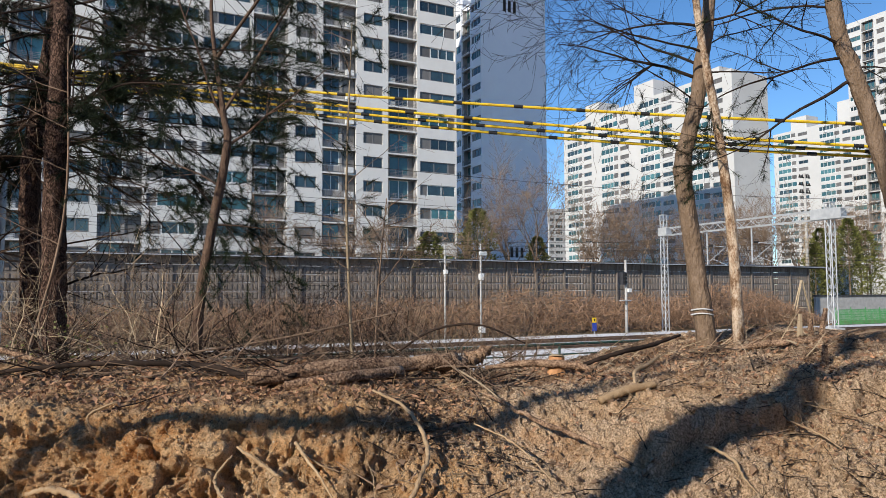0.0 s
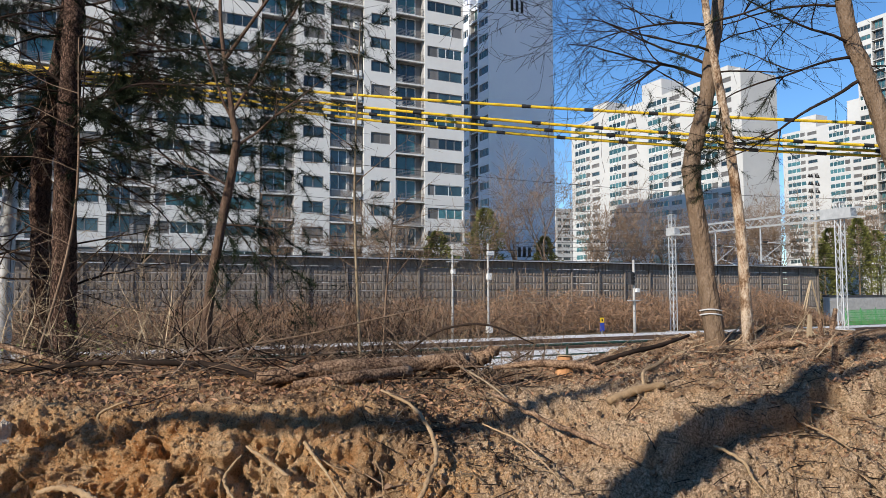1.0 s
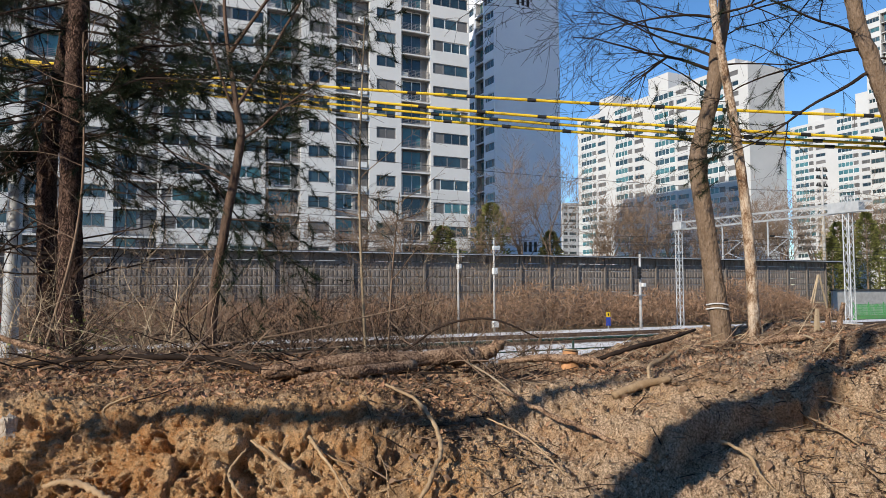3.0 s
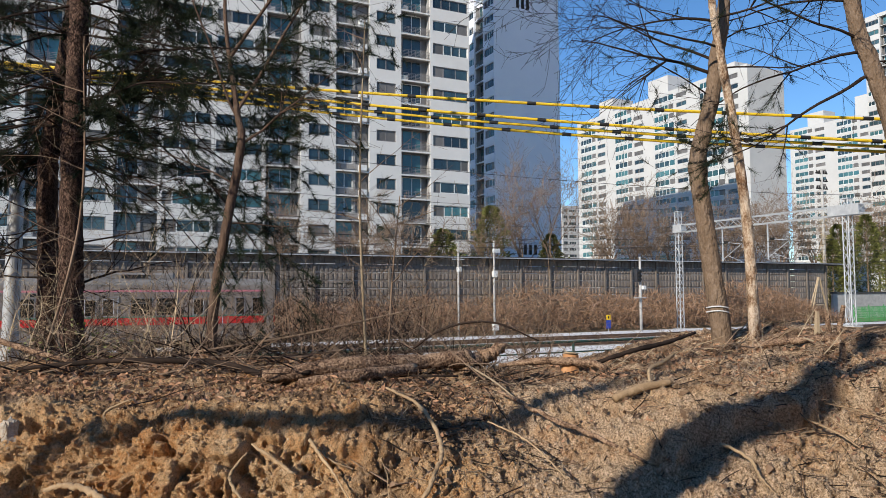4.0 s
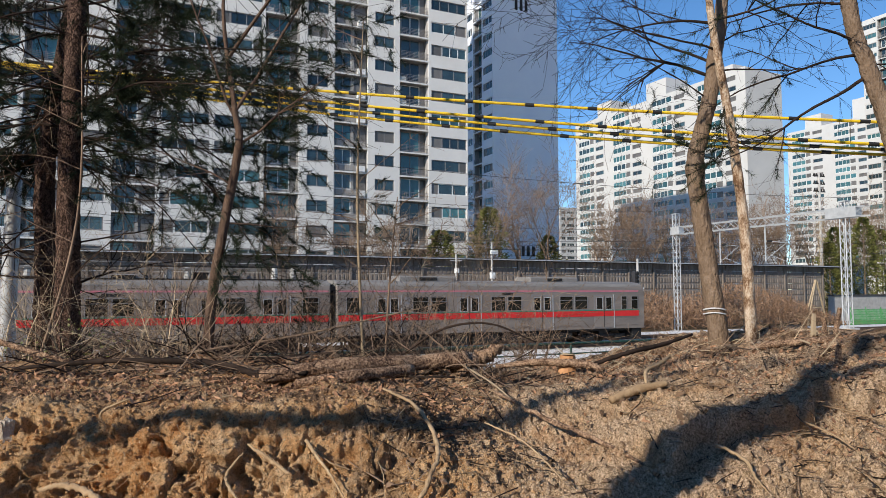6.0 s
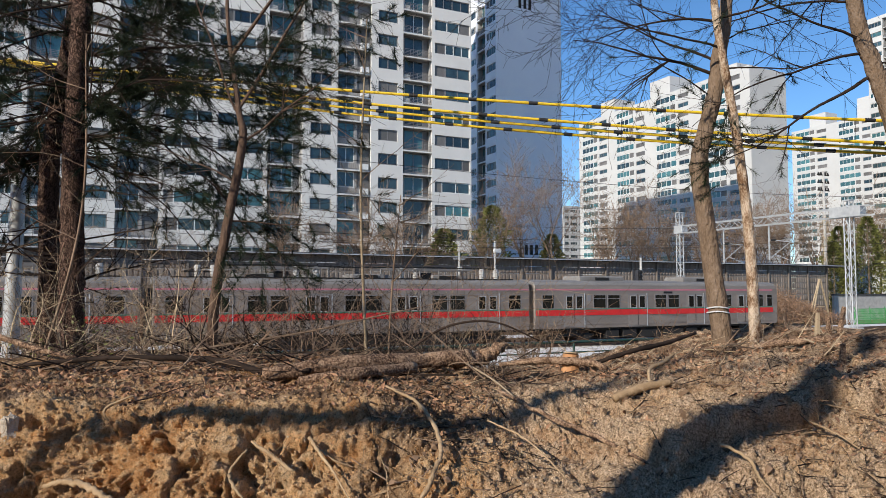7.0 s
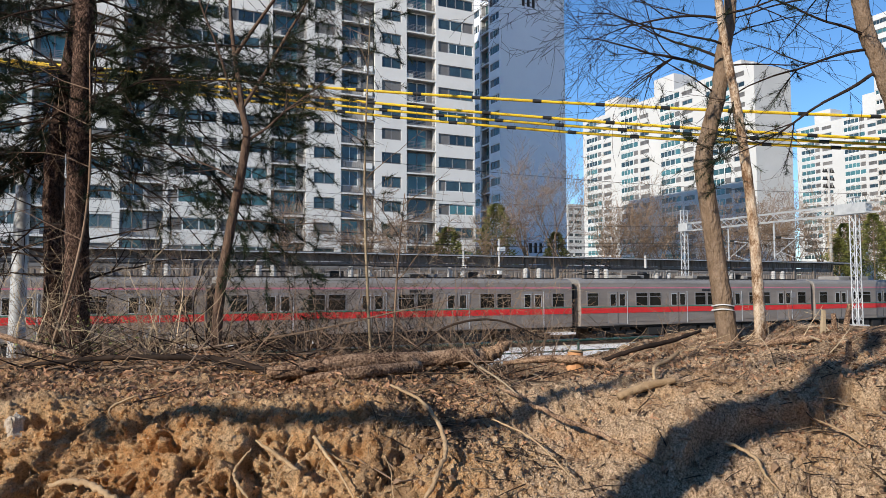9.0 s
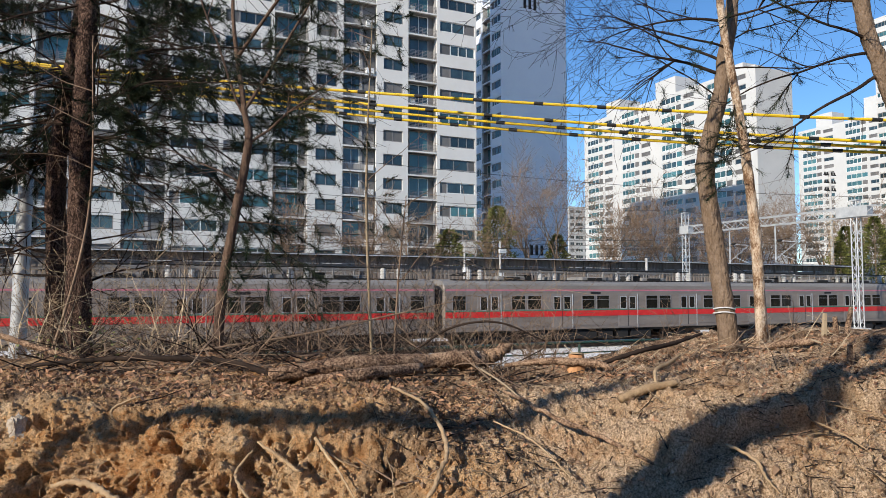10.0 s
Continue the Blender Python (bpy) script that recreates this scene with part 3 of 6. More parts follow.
def lattice(xs, zs, filled, y0, y1):
    """One connected sheet of thickness y0..y1 with the cells where filled(i, j) holds."""
    v, f, ids = [], [], {}

    def vid(i, j, k):
        if (i, j, k) not in ids:
            ids[(i, j, k)] = len(v)
            v.append((xs[i], (y0, y1)[k], zs[j]))
        return ids[(i, j, k)]
    nx, nz = len(xs) - 1, len(zs) - 1
    ok = [[filled(i, j) for j in range(nz)] for i in range(nx)]
    for i in range(nx):
        for j in range(nz):
            if not ok[i][j]:
                continue
            f.append((vid(i, j, 0), vid(i + 1, j, 0), vid(i + 1, j + 1, 0), vid(i, j + 1, 0)))
            f.append((vid(i, j + 1, 1), vid(i + 1, j + 1, 1), vid(i + 1, j, 1), vid(i, j, 1)))
            for di, dj, p, q in ((-1, 0, (0, 1), (0, 0)), (1, 0, (1, 0), (1, 1)), (0, -1, (0, 0), (1, 0)), (0, 1, (1, 1), (0, 1))):
                a, b = i + di, j + dj
                if not (0 <= a < nx and 0 <= b < nz and ok[a][b]):
                    f.append((vid(i + q[0], j + q[1], 0), vid(i + p[0], j + p[1], 0), vid(i + p[0], j + p[1], 1), vid(i + q[0], j + q[1], 1)))
    return v, f


def grid_rail(w, nx, nz, z0, z1, bar=0.035):
    """A welded railing of bars, as one connected piece."""
    xs, zs = [], []
    for k in range(nx + 1):
        xs += [k * (w - bar) / nx, k * (w - bar) / nx + bar]
    for k in range(nz + 1):
        zs += [z0 + k * (z1 - z0 - bar) / nz, z0 + k * (z1 - z0 - bar) / nz + bar]
    v, f = lattice(xs, zs, lambda i, j: i % 2 == 0 or j % 2 == 0, 0.1, 0.13)
    bm = bmesh.new()
    vs = [bm.verts.new(p) for p in v]
    for q in f:
        bm.faces.new([vs[i] for i in q])
    return bm


def apartment(name, label, base, rz, floors, pitch, bays, depth, wall, detail=True, shown=(0, 99), seed=1, roof_boxes=(), grey=0.0):
    """A slab block whose front looks to local -y. Bays (kind, width): W wide window, S small window, R recessed glazed balcony,
    G grey balcony, P plain."""
    rng = random.Random(seed)
    th = tagged(empty(name, base, rz), label, "apartment block")
    xs, x = [0.0], 0.0
    cells = []                                   # what each strip of the lattice is
    SILL, WH, SLAB = 1.0, 1.3, 0.17
    for kind, w in bays:
        if kind in "WSB":
            m0, m1 = (0.75, 0.55) if kind == "S" else (0.25, 0.2)
            cuts = [(m0, "P"), (w - m0 - m1, kind), (m1, "P")]
        elif kind in "RG":
            cuts = [(0.12, "P"), (w - 0.24, kind), (0.12, "P")]
        else:
            cuts = [(w, "P")]
        for cw, ck in cuts:
            x += cw
            xs.append(x)
            cells.append(ck)
    L, H = x, floors * pitch
    zs = [0.0]
    lev = []
    for fl in range(floors):
        z = fl * pitch
        zs += [z + SLAB, z + SILL, z + SILL + WH, z + pitch]
        lev += [0, 1, 2, 3]
    zs.append(H + 1.0)
    lev.append(9)

    def filled(i, j):
        k, l = cells[i], lev[j]
        return k == "P" or l in (0, 9) or (k in "WS" and l != 2) or (k == "B" and l == 1)
    v, f = lattice(xs, zs, filled, 0.0, 0.32)
    hang("wall", mesh("wall", v, f), wall, th)
    part("rear_wall", boxes([(0.02, L - 0.02, 1.75, depth, 0, H + 0.6)]), wall, th)
    part("end_wall", boxes([(0.0, 0.4, 0.33, 1.74, 0, H + 0.6)]), wall, th)
    part("end_wall", boxes([(L - 0.4, L, 0.33, 1.74, 0, H + 0.6)]), wall, th)
    part("roof", boxes([(0.42, L - 0.42, 0.33, 1.74, H, H + 0.3)]), M_CONC, th)
    cache = {}

    def win(w, h, panes, x, y, z, glass, frame_m, bars=0.1):
        key = (round(w, 2), round(h, 2), panes, frame_m.name, glass.name)
        if key not in cache:
            a, b = window_mesh(w, h, panes, bars=bars if detail else 0.13)
            a.materials.append(frame_m)
            b.materials.append(glass)
            cache[key] = (a, b)
        a, b = cache[key]
        o = hang("window", a, None, th, m=Matrix.Translation((x, y, z)))
        hang("pane", b, None, o)

    meshes = {}

    def shared(key, nm, build, mat):
        if key not in meshes:
            bm = build()
            me = bpy.data.meshes.new(nm)
            bm.to_mesh(me)
            bm.free()
            me.materials.append(mat)
            meshes[key] = me
        return meshes[key]
    glasses = (M_GLASS, M_TEAL, M_GLASS, M_GLASS)
    for i, kind in enumerate(cells):
        if kind == "P":
            continue
        x, w = xs[i], xs[i + 1] - xs[i]
        for fl in range(max(0, shown[0]), min(floors, shown[1] + 1)):
            z = fl * pitch
            T = Matrix.Translation((x, 0, z))
            if kind == "W":
                if detail and rng.random() < 0.75:
                    # a blind panel beside a group of panes
                    k = rng.uniform(0.22, 0.36)
                    flip = rng.random() < 0.3
                    win(w * round(k, 1), WH, 1, x + (w * (1 - round(k, 1)) if flip else 0), 0.12, z + SILL, M_FRAMEPANE, M_FRAME)
                    win(w * (1 - round(k, 1)), WH, rng.choice((2, 2, 3)), x if flip else x + w * round(k, 1), 0.12, z + SILL, rng.choice(glasses), rng.choice((M_WFRAME, M_FRAME, M_WFRAME)))
                else:
                    win(w, WH, rng.choice((3, 4)), x, 0.12, z + SILL, rng.choice(glasses), rng.choice((M_WFRAME, M_FRAME)))
            elif kind == "B":
                win(w * 0.72, pitch - SILL, rng.choice((3, 4)), x, 0.06, z + SILL, rng.choice((M_TEAL, M_TEAL, M_GLASS)), M_WFRAME)
                win(w * 0.28, pitch - SILL, 1, x + w * 0.72, 0.06, z + SILL, rng.choice((M_FRAMEPANE, M_TEAL)), M_WFRAME)
                if rng.random() < 0.4:
                    me = shared("ac3", "condenser_unit", lambda: boxes([(0, 1.0, -0.4, 0.0, 0, 0.7)], 0.04), M_WFRAME)
                    hang("condenser_unit", me, None, th, m=Matrix.Translation((x + w * 0.3, -0.004, z + 0.25)))
            elif kind == "S":
                win(w, WH, 2, x, 0.14, z + SILL, rng.choice((M_GLASS, M_FRAMEPANE)), M_FRAME)
            elif kind == "R":
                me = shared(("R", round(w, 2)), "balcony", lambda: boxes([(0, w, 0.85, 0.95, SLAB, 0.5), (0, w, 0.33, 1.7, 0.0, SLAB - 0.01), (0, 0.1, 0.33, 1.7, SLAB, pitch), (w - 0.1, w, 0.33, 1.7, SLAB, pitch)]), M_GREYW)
                o = hang("balcony", me, None, th, m=T)
                me = shared(("Rr", round(w, 2)), "balcony_rail", lambda: grid_rail(w, 4, 5, SLAB, 1.05), M_FRAME)
                hang("balcony_rail", me, None, o)
                win(w * 0.66, pitch - 0.55, 2, x + w * 0.12, 0.9, z + 0.5, rng.choice((M_TEAL, M_GLASS, M_TEAL)), rng.choice((M_WFRAME, M_FRAME)))
                win(w * 0.22, pitch - 0.55, 1, x + w * 0.78, 0.92, z + 0.5, M_FRAMEPANE, M_FRAME)
                if detail and rng.random() < 0.45:
                    me = shared("ac", "condenser_unit", lambda: boxes([(0, 0.8, 0, 0.32, 0, 0.58)], 0.03), M_WFRAME)
                    hang("condenser_unit", me, None, th, m=Matrix.Translation((x + 0.1, 0.16, z + SLAB + 0.02)))
            else:
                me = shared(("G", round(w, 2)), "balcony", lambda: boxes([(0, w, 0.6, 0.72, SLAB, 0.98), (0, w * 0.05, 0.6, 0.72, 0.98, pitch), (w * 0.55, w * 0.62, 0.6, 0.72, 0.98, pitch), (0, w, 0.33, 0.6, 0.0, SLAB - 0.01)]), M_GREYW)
                o = hang("balcony", me, None, th, m=T)
                me = shared(("Gr", round(w, 2)), "balcony_rail", lambda: grid_rail(w * 0.6, int(w * 3), 1, SLAB, 1.05), M_FRAME)
                hang("balcony_rail", me, None, o)
                win(w * 0.5, pitch - 1.0, 2, x + w * 0.05, 0.66, z + 0.98, rng.choice((M_GLASS, M_TEAL)), rng.choice((M_FRAME, M_WFRAME)))
                win(w * 0.38, pitch - 1.0, 1, x + w * 0.62, 0.68, z + 0.98, M_FRAMEPANE, M_FRAME)
                if detail and rng.random() < 0.8:
                    me = shared("ac2", "condenser_unit", lambda: boxes([(0, 0.95, -0.25, 0.25, 0, 0.66)], 0.04), M_WFRAME)
                    hang("condenser_unit", me, None, th, m=Matrix.Translation((x + w * 0.68, 0.1, z + SLAB + 0.01)))
    for rb in roof_boxes:
        part("roof_house", boxes([rb]), wall, th)
    return th


F0 = 30.70 - 10 * 2.8 - 1.65          # floor line of the lowest storey
PAT = [("W", 5.15), ("W", 5.25), ("R", 4.0), ("S", 3.7), ("G", 4.2)]
A_BAYS = PAT * 3 + [("S", 3.7), ("R", 3.95), ("W", 5.15)]
LA = sum(w for _, w in A_BAYS)
apartment("apartment_block", "tall white apartment block with grey-framed windows and recessed balconies", (39.5 - LA, 75.2, F0), 0, 26, 2.8, A_BAYS, 12.0, M_WHITE, shown=(1, 16), seed=3)
# wing behind, its blank end wall in the shade
B_BAYS = [("P", 20), ("W", 4), ("R", 4), ("W", 4), ("R", 4), ("W", 3.0), ("R", 3.4), ("W", 3.6)]
LB = sum(w for _, w in B_BAYS)
apartment("apartment_block", "apartment wing with a blank pale blue-grey end wall", (57.2, 100 + LB, F0), -90, 26, 2.8, B_BAYS, 13.0, M_BLUEW, shown=(1, 17), seed=5)
T_PAT = [("P", 1.6), ("B", 8.8), ("S", 5.4), ("P", 2.6)]
apartment("apartment_block", "white apartment slab with green-tinted balconies beyond the tracks", (149.4, 128.6 + 18.4 * 4, -2), -90, 22, 2.8, T_PAT * 4, 13.6, M_OFFWHITE, detail=False, shown=(4, 21), seed=8,
          roof_boxes=[(12, 19, 0.4, 9, 62.65, 67.2), (36, 44.5, 0.4, 9, 62.65, 67.8), (60, 67, 3, 11, 62.65, 65.5)])
apartment("apartment_block", "distant white apartment slab with stepped roofline", (250, 140 + 18.4 * 3, -2), -90, 24, 2.8, T_PAT * 3, 13.0, M_OFFWHITE, detail=False, shown=(5, 23), seed=9,
          roof_boxes=[(6, 13, 3, 10, 67.3, 74), (26, 34, 3, 10, 67.3, 76)])
apartment("apartment_block", "tall white apartment tower at a distance", (190, 123.5, -2), -90, 28, 2.8, [("W", 4.2), ("R", 3.6), ("S", 3.4), ("G", 3.0), ("W", 4.2), ("S", 3.4)], 13.0, M_OFFWHITE, detail=False, shown=(5, 27), seed=10)
apartment("apartment_block", "low white apartment block far away", (176, 250, -2), 0, 14, 2.8, [("S", 3.4), ("W", 4.2), ("S", 3.2)], 10, M_OFFWHITE, detail=False, shown=(5, 13), seed=11)
apartment("apartment_block", "white apartment block beyond the pines", (-22, 125, -2), 0, 26, 2.8, [("W", 5), ("R", 4), ("S", 3.7), ("W", 4)], 12, M_OFFWHITE, detail=False, shown=(3, 20), seed=12)
# numbers on the end wall, kept as plain bars
for nm, xx, zz, hh in (("upper", 61.6, 49.6, 2.0), ("lower", 62.6, 7.6, 1.7)):
    sign = tagged(empty("wall_number", (xx, 99.99, zz)), "dark block number painted on the end wall", "sign")
    for k in range(3):
        part("bar", boxes([(k * 1.0, k * 1.0 + 0.55, -0.02, 0.0, 0, hh)]), M_DARK, sign)


# ---- commuter train ----
def build_car(name, label, cab=False):
    th = tagged(empty(name), label, "train car", "cars of the commuter train")
    L, hw = 9.75, 1.56
    zb, zt = 0.94, 3.42
    # side profile with a turned-in lower edge and rounded eaves
    prof = [(-hw + 0.06, zb), (-hw, zb + 0.25), (-hw, zt - 0.2), (-hw + 0.06, zt)]
    ring = prof + [(-y, z) for y, z in reversed(prof)]
    bm = bmesh.new()
    xs = [-L, -L + 0.05, L - 0.05, L] if not cab else [-L, -L + 0.05, L - 0.5, L - 0.12, L]
    rows = []
    for i, x in enumerate(xs):
        sc = 0.96 if i == 0 or (i == len(xs) - 1) else 1.0
        if cab and i == len(xs) - 1:
            sc = 0.86
        rows.append([bm.verts.new((x - (0.22 * (z - zb) / (zt - zb) if cab and i == len(xs) - 1 else 0), y * sc, z)) for y, z in ring])
    for a, b in zip(rows, rows[1:]):
        for k in range(len(ring)):
            k2 = (k + 1) % len(ring)
            bm.faces.new((a[k], a[k2], b[k2], b[k]))
    bm.faces.new(list(reversed(rows[-1])))
    bm.faces.new(rows[0])
    bmesh.ops.recalc_face_normals(bm, faces=bm.faces[:])
    body = part("body", bm, M_STEEL, th)
    bm = bmesh.new()
    rp = [(-hw + 0.05, zt + 0.002), (-hw + 0.12, zt + 0.14), (-hw + 0.45, zt + 0.25), (0, zt + 0.33)]
    rp = rp + [(-y, z) for y, z in reversed(rp[:-1])]
    a = [bm.verts.new((-L + 0.02, y, z)) for y, z in rp]
    b = [bm.verts.new((L - (0.25 if cab else 0.02), y, z)) for y, z in rp]
    for k in range(len(rp) - 1):
        bm.faces.new((a[k], b[k], b[k + 1], a[k + 1]))
    bm.faces.new(a)
    bm.faces.new(list(reversed(b)))
    bm.faces.new((a[0], a[-1], b[-1], b[0]))
    bmesh.ops.recalc_face_normals(bm, faces=bm.faces[:])
    part("roof", bm, M_ROOF, th)

    def plate(nm, mat, x0, x1, z0, z1, proud=0.006, lab=""):
        part(nm, boxes([(x0, x1, -hw - proud, -hw + 0.05, z0, z1), (x0, x1, hw - 0.05, hw + proud, z0, z1)]), mat, th, lab)

    door_x = [-7.05, -2.35, 2.35, 7.05]
    if cab:
        door_x = [-7.05, -2.4, 2.25, 6.6]
    xe = L - 0.1 - (0.45 if cab else 0)
    plate("red_stripe", M_RED, -L + 0.1, xe, 1.68, 2.0, 0.028, "bright red stripe")
    plate("green_stripe", M_GREEN, -L + 0.1, xe, 2.003, 2.06, 0.026, "dark green stripe")
    plate("pink_stripe", M_PINK, -L + 0.1, xe, 3.12, 3.2, 0.006, "faded pink stripe")
    plate("grey_stripe", M_FRAME, -L + 0.1, xe, 3.08, 3.11, 0.006)
    # ribs along the lower side
    for z in (1.15, 1.3, 1.45, 1.58):
        plate("side_rib", M_STEEL, -L + 0.2, xe - 0.1, z, z + 0.02, 0.012)
    leaf = boxes([(-0.33, 0.33, -0.018, 0.03, 1.06, 2.0), (-0.33, -0.2, -0.018, 0.03, 2.0, 2.86), (0.2, 0.33, -0.018, 0.03, 2.0, 2.86), (-0.2, 0.2, -0.018, 0.03, 2.78, 2.86), (-0.2, 0.2, -0.018, 0.03, 2.0, 2.1)])
    leaf_me = bpy.data.meshes.new("door_leaf")
    leaf.to_mesh(leaf_me)
    leaf.free()
    leaf_me.materials.append(M_STEEL)
    bm = boxes([(-0.21, 0.21, -0.014, 0.02, 2.09, 2.79)])
    gl = bpy.data.meshes.new("door_glass")
    bm.to_mesh(gl)
    bm.free()
    gl.materials.append(M_CARGLASS)
    bm = boxes([(-0.23, -0.2, -0.024, 0.02, 2.07, 2.81), (0.2, 0.23, -0.024, 0.02, 2.07, 2.81), (-0.2, 0.2, -0.024, 0.02, 2.07, 2.1), (-0.2, 0.2, -0.024, 0.02, 2.78, 2.81)])
    sl = bpy.data.meshes.new("door_seal")
    bm.to_mesh(sl)
    bm.free()
    sl.materials.append(M_GALV)
    bm = boxes([(-0.012, 0.012, -0.03, 0.02, 1.06, 2.9)])
    gap = bpy.data.meshes.new("door_gap")
    bm.to_mesh(gap)
    bm.free()
    gap.materials.append(M_BLACK)
    bm = boxes([(-0.02, 0.02, -0.03, 0.02, 1.0, 2.95)])
    jamb = bpy.data.meshes.new("door_jamb")
    bm.to_mesh(jamb)
    bm.free()
    jamb.materials.append(M_GALV)
    dark = bpy.data.meshes.new("door_recess")
    bm = boxes([(-0.72, 0.72, -0.008, 0.02, 1.02, 2.93)])
    bm.to_mesh(dark)
    bm.free()
    dark.materials.append(M_FRAME)

    def wmesh(w):
        a = bpy.data.meshes.new("window")
        bm = boxes([(-w / 2, w / 2, -0.02, 0.03, 2.06, 2.1), (-w / 2, w / 2, -0.02, 0.03, 2.84, 2.88), (-w / 2, -w / 2 + 0.05, -0.02, 0.03, 2.1, 2.84), (w / 2 - 0.05, w / 2, -0.02, 0.03, 2.1, 2.84),
                    (-w / 2 + 0.05, w / 2 - 0.05, -0.015, 0.03, 2.62, 2.65)])
        bm.to_mesh(a)
        bm.free()
        a.materials.append(M_FRAME)
        b = bpy.data.meshes.new("window_glass")
        bm = boxes([(-w / 2 + 0.04, w / 2 - 0.04, -0.01, 0.02, 2.09, 2.85)])
        bm.to_mesh(b)
        bm.free()
        b.materials.append(M_CARGLASS)
        return a, b
    w1, w2 = wmesh(0.95), wmesh(0.85)
    side = [(Matrix.Translation((0, -hw - 0.004, 0)), 1), (Matrix.Translation((0, hw + 0.004, 0)) @ Matrix.Rotation(math.pi, 4, "Z"), -1)]
    for S, sg in side:
        for dx in door_x:
            rec = hang("door", dark, None, th, m=S @ Matrix.Translation((sg * dx, 0, 0)))
            for o in (-0.34, 0.34):
                m = Matrix.Translation((o, 0, 0))
                hang("door_leaf", leaf_me, None, rec, m=m)
                hang("door_glass", gl, None, rec, m=m)
                hang("door_seal", sl, None, rec, m=m)
            hang("door_gap", gap, None, rec)
            hang("door_jamb", jamb, None, rec, m=Matrix.Translation((0.72, 0, 0)))
        spots = [((door_x[i] + door_x[i + 1]) / 2 + o, w1) for i in range(3) for o in (-0.52, 0.52)] + [(-8.85, w2)]
        spots.append((8.75, w2) if not cab else (8.1, wmesh(0.45)))
        if cab:
            spots.append((8.9, wmesh(0.55)))
        for x, (a, b) in spots:
            o = hang("window", a, None, th, m=S @ Matrix.Translation((sg * x, 0, 0)))
            hang("window_glass", b, None, o)
        vent = boxes([(8.0 - 0.14, 8.0 + 0.14, -0.012, 0.02, 2.5, 2.86)])
        vo = part("side_vent", vent, M_FRAME, th)
        vo.matrix_basis = S @ Matrix.Translation((sg * (0 if not cab else -14.0), 0, 0))
        bm = boxes([(-0.35, 0.35, -0.01, 0.02, 2.94, 3.06)])
        do = part("destination_display", bm, M_BLACK, th, "dark destination display")
        do.matrix_basis = S
        bm = bmesh.new()
        bmesh.ops.create_circle(bm, cap_ends=True, radius=0.1, segments=14, matrix=Matrix.Translation((8.3, -0.01, 1.45)) @ Matrix.Rotation(math.pi / 2, 4, "X"))
        so = part("side_roundel", bm, M_FRAME, th)
        so.matrix_basis = S @ Matrix.Translation((0 if not cab else -16.3, 0, 0))
    # underframe equipment
    rng = random.Random(len(bpy.data.objects))
    part("underframe", boxes([(-L + 0.3, L - 0.3, -1.2, 1.2, 0.8, 0.95)]), M_DARK, th)
    x = -4.6
    while x < 4.4:
        w = rng.uniform(0.7, 1.8)
        part("equipment_box", boxes([(x, x + w, -1.35, 1.35, rng.uniform(0.3, 0.45), 0.8)], 0.03), M_DARK, th)
        x += w + rng.uniform(0.1, 0.4)
    for bx in (-6.9, 6.9):
        bg = part("bogie", boxes([(bx - 1.6, bx + 1.6, -1.12, -0.98, 0.45, 0.62), (bx - 1.6, bx + 1.6, 0.98, 1.12, 0.45, 0.62), (bx - 0.35, bx + 0.35, -1.1, 1.1, 0.5, 0.8),
                                  (bx - 1.3, bx - 0.8, -1.2, -0.95, 0.3, 0.62), (bx + 0.8, bx + 1.3, -1.2, -0.95, 0.3, 0.62)], 0.02), M_DARK, th)
        for wx in (-1.05, 1.05):
            bm = bmesh.new()
            for yy in (-0.74, 0.74):
                bmesh.ops.create_cone(bm, cap_ends=True, segments=20, radius1=0.43, radius2=0.43, depth=0.13, matrix=Matrix.Translation((0, yy, 0)) @ Matrix.Rotation(math.pi / 2, 4, "X"))
                for q in range(5):
                    box(bm, -0.03, 0.03, yy - 0.085, yy + 0.085, 0.1, 0.36, Matrix.Rotation(q * 2 * math.pi / 5, 4, "Y"))
            bmesh.ops.create_cone(bm, cap_ends=True, segments=10, radius1=0.09, radius2=0.09, depth=1.9, matrix=Matrix.Rotation(math.pi / 2, 4, "X"))
            wo = part("wheelset", bm, M_RUST, th)
            wo.matrix_basis = Matrix.Translation((bx + wx, 0, 0.43))
    # bellows to the next car behind
    part("gangway", boxes([(-L - 0.24, -L + 0.01, -1.0, 1.0, 1.05, 3.2)]), M_BLACK, th, "black rubber gangway")
    if cab:
        part("windscreen", boxes([(L - 0.2, L - 0.02, -1.15, 1.15, 2.15, 2.95)]), M_CARGLASS, th)
        part("front_skirt", boxes([(L - 0.9, L - 0.15, -1.35, 1.35, 0.35, 0.93)], 0.05), M_DARK, th)
        part("front_band", boxes([(L - 0.15, L + 0.015, -1.3, 1.3, 1.68, 2.0)]), M_RED, th)
        for yy in (-1.05, 1.05):
            part("headlight", boxes([(L - 0.05, L + 0.02, yy - 0.12, yy + 0.12, 1.4, 1.55)]), M_WFRAME, th)
    return th


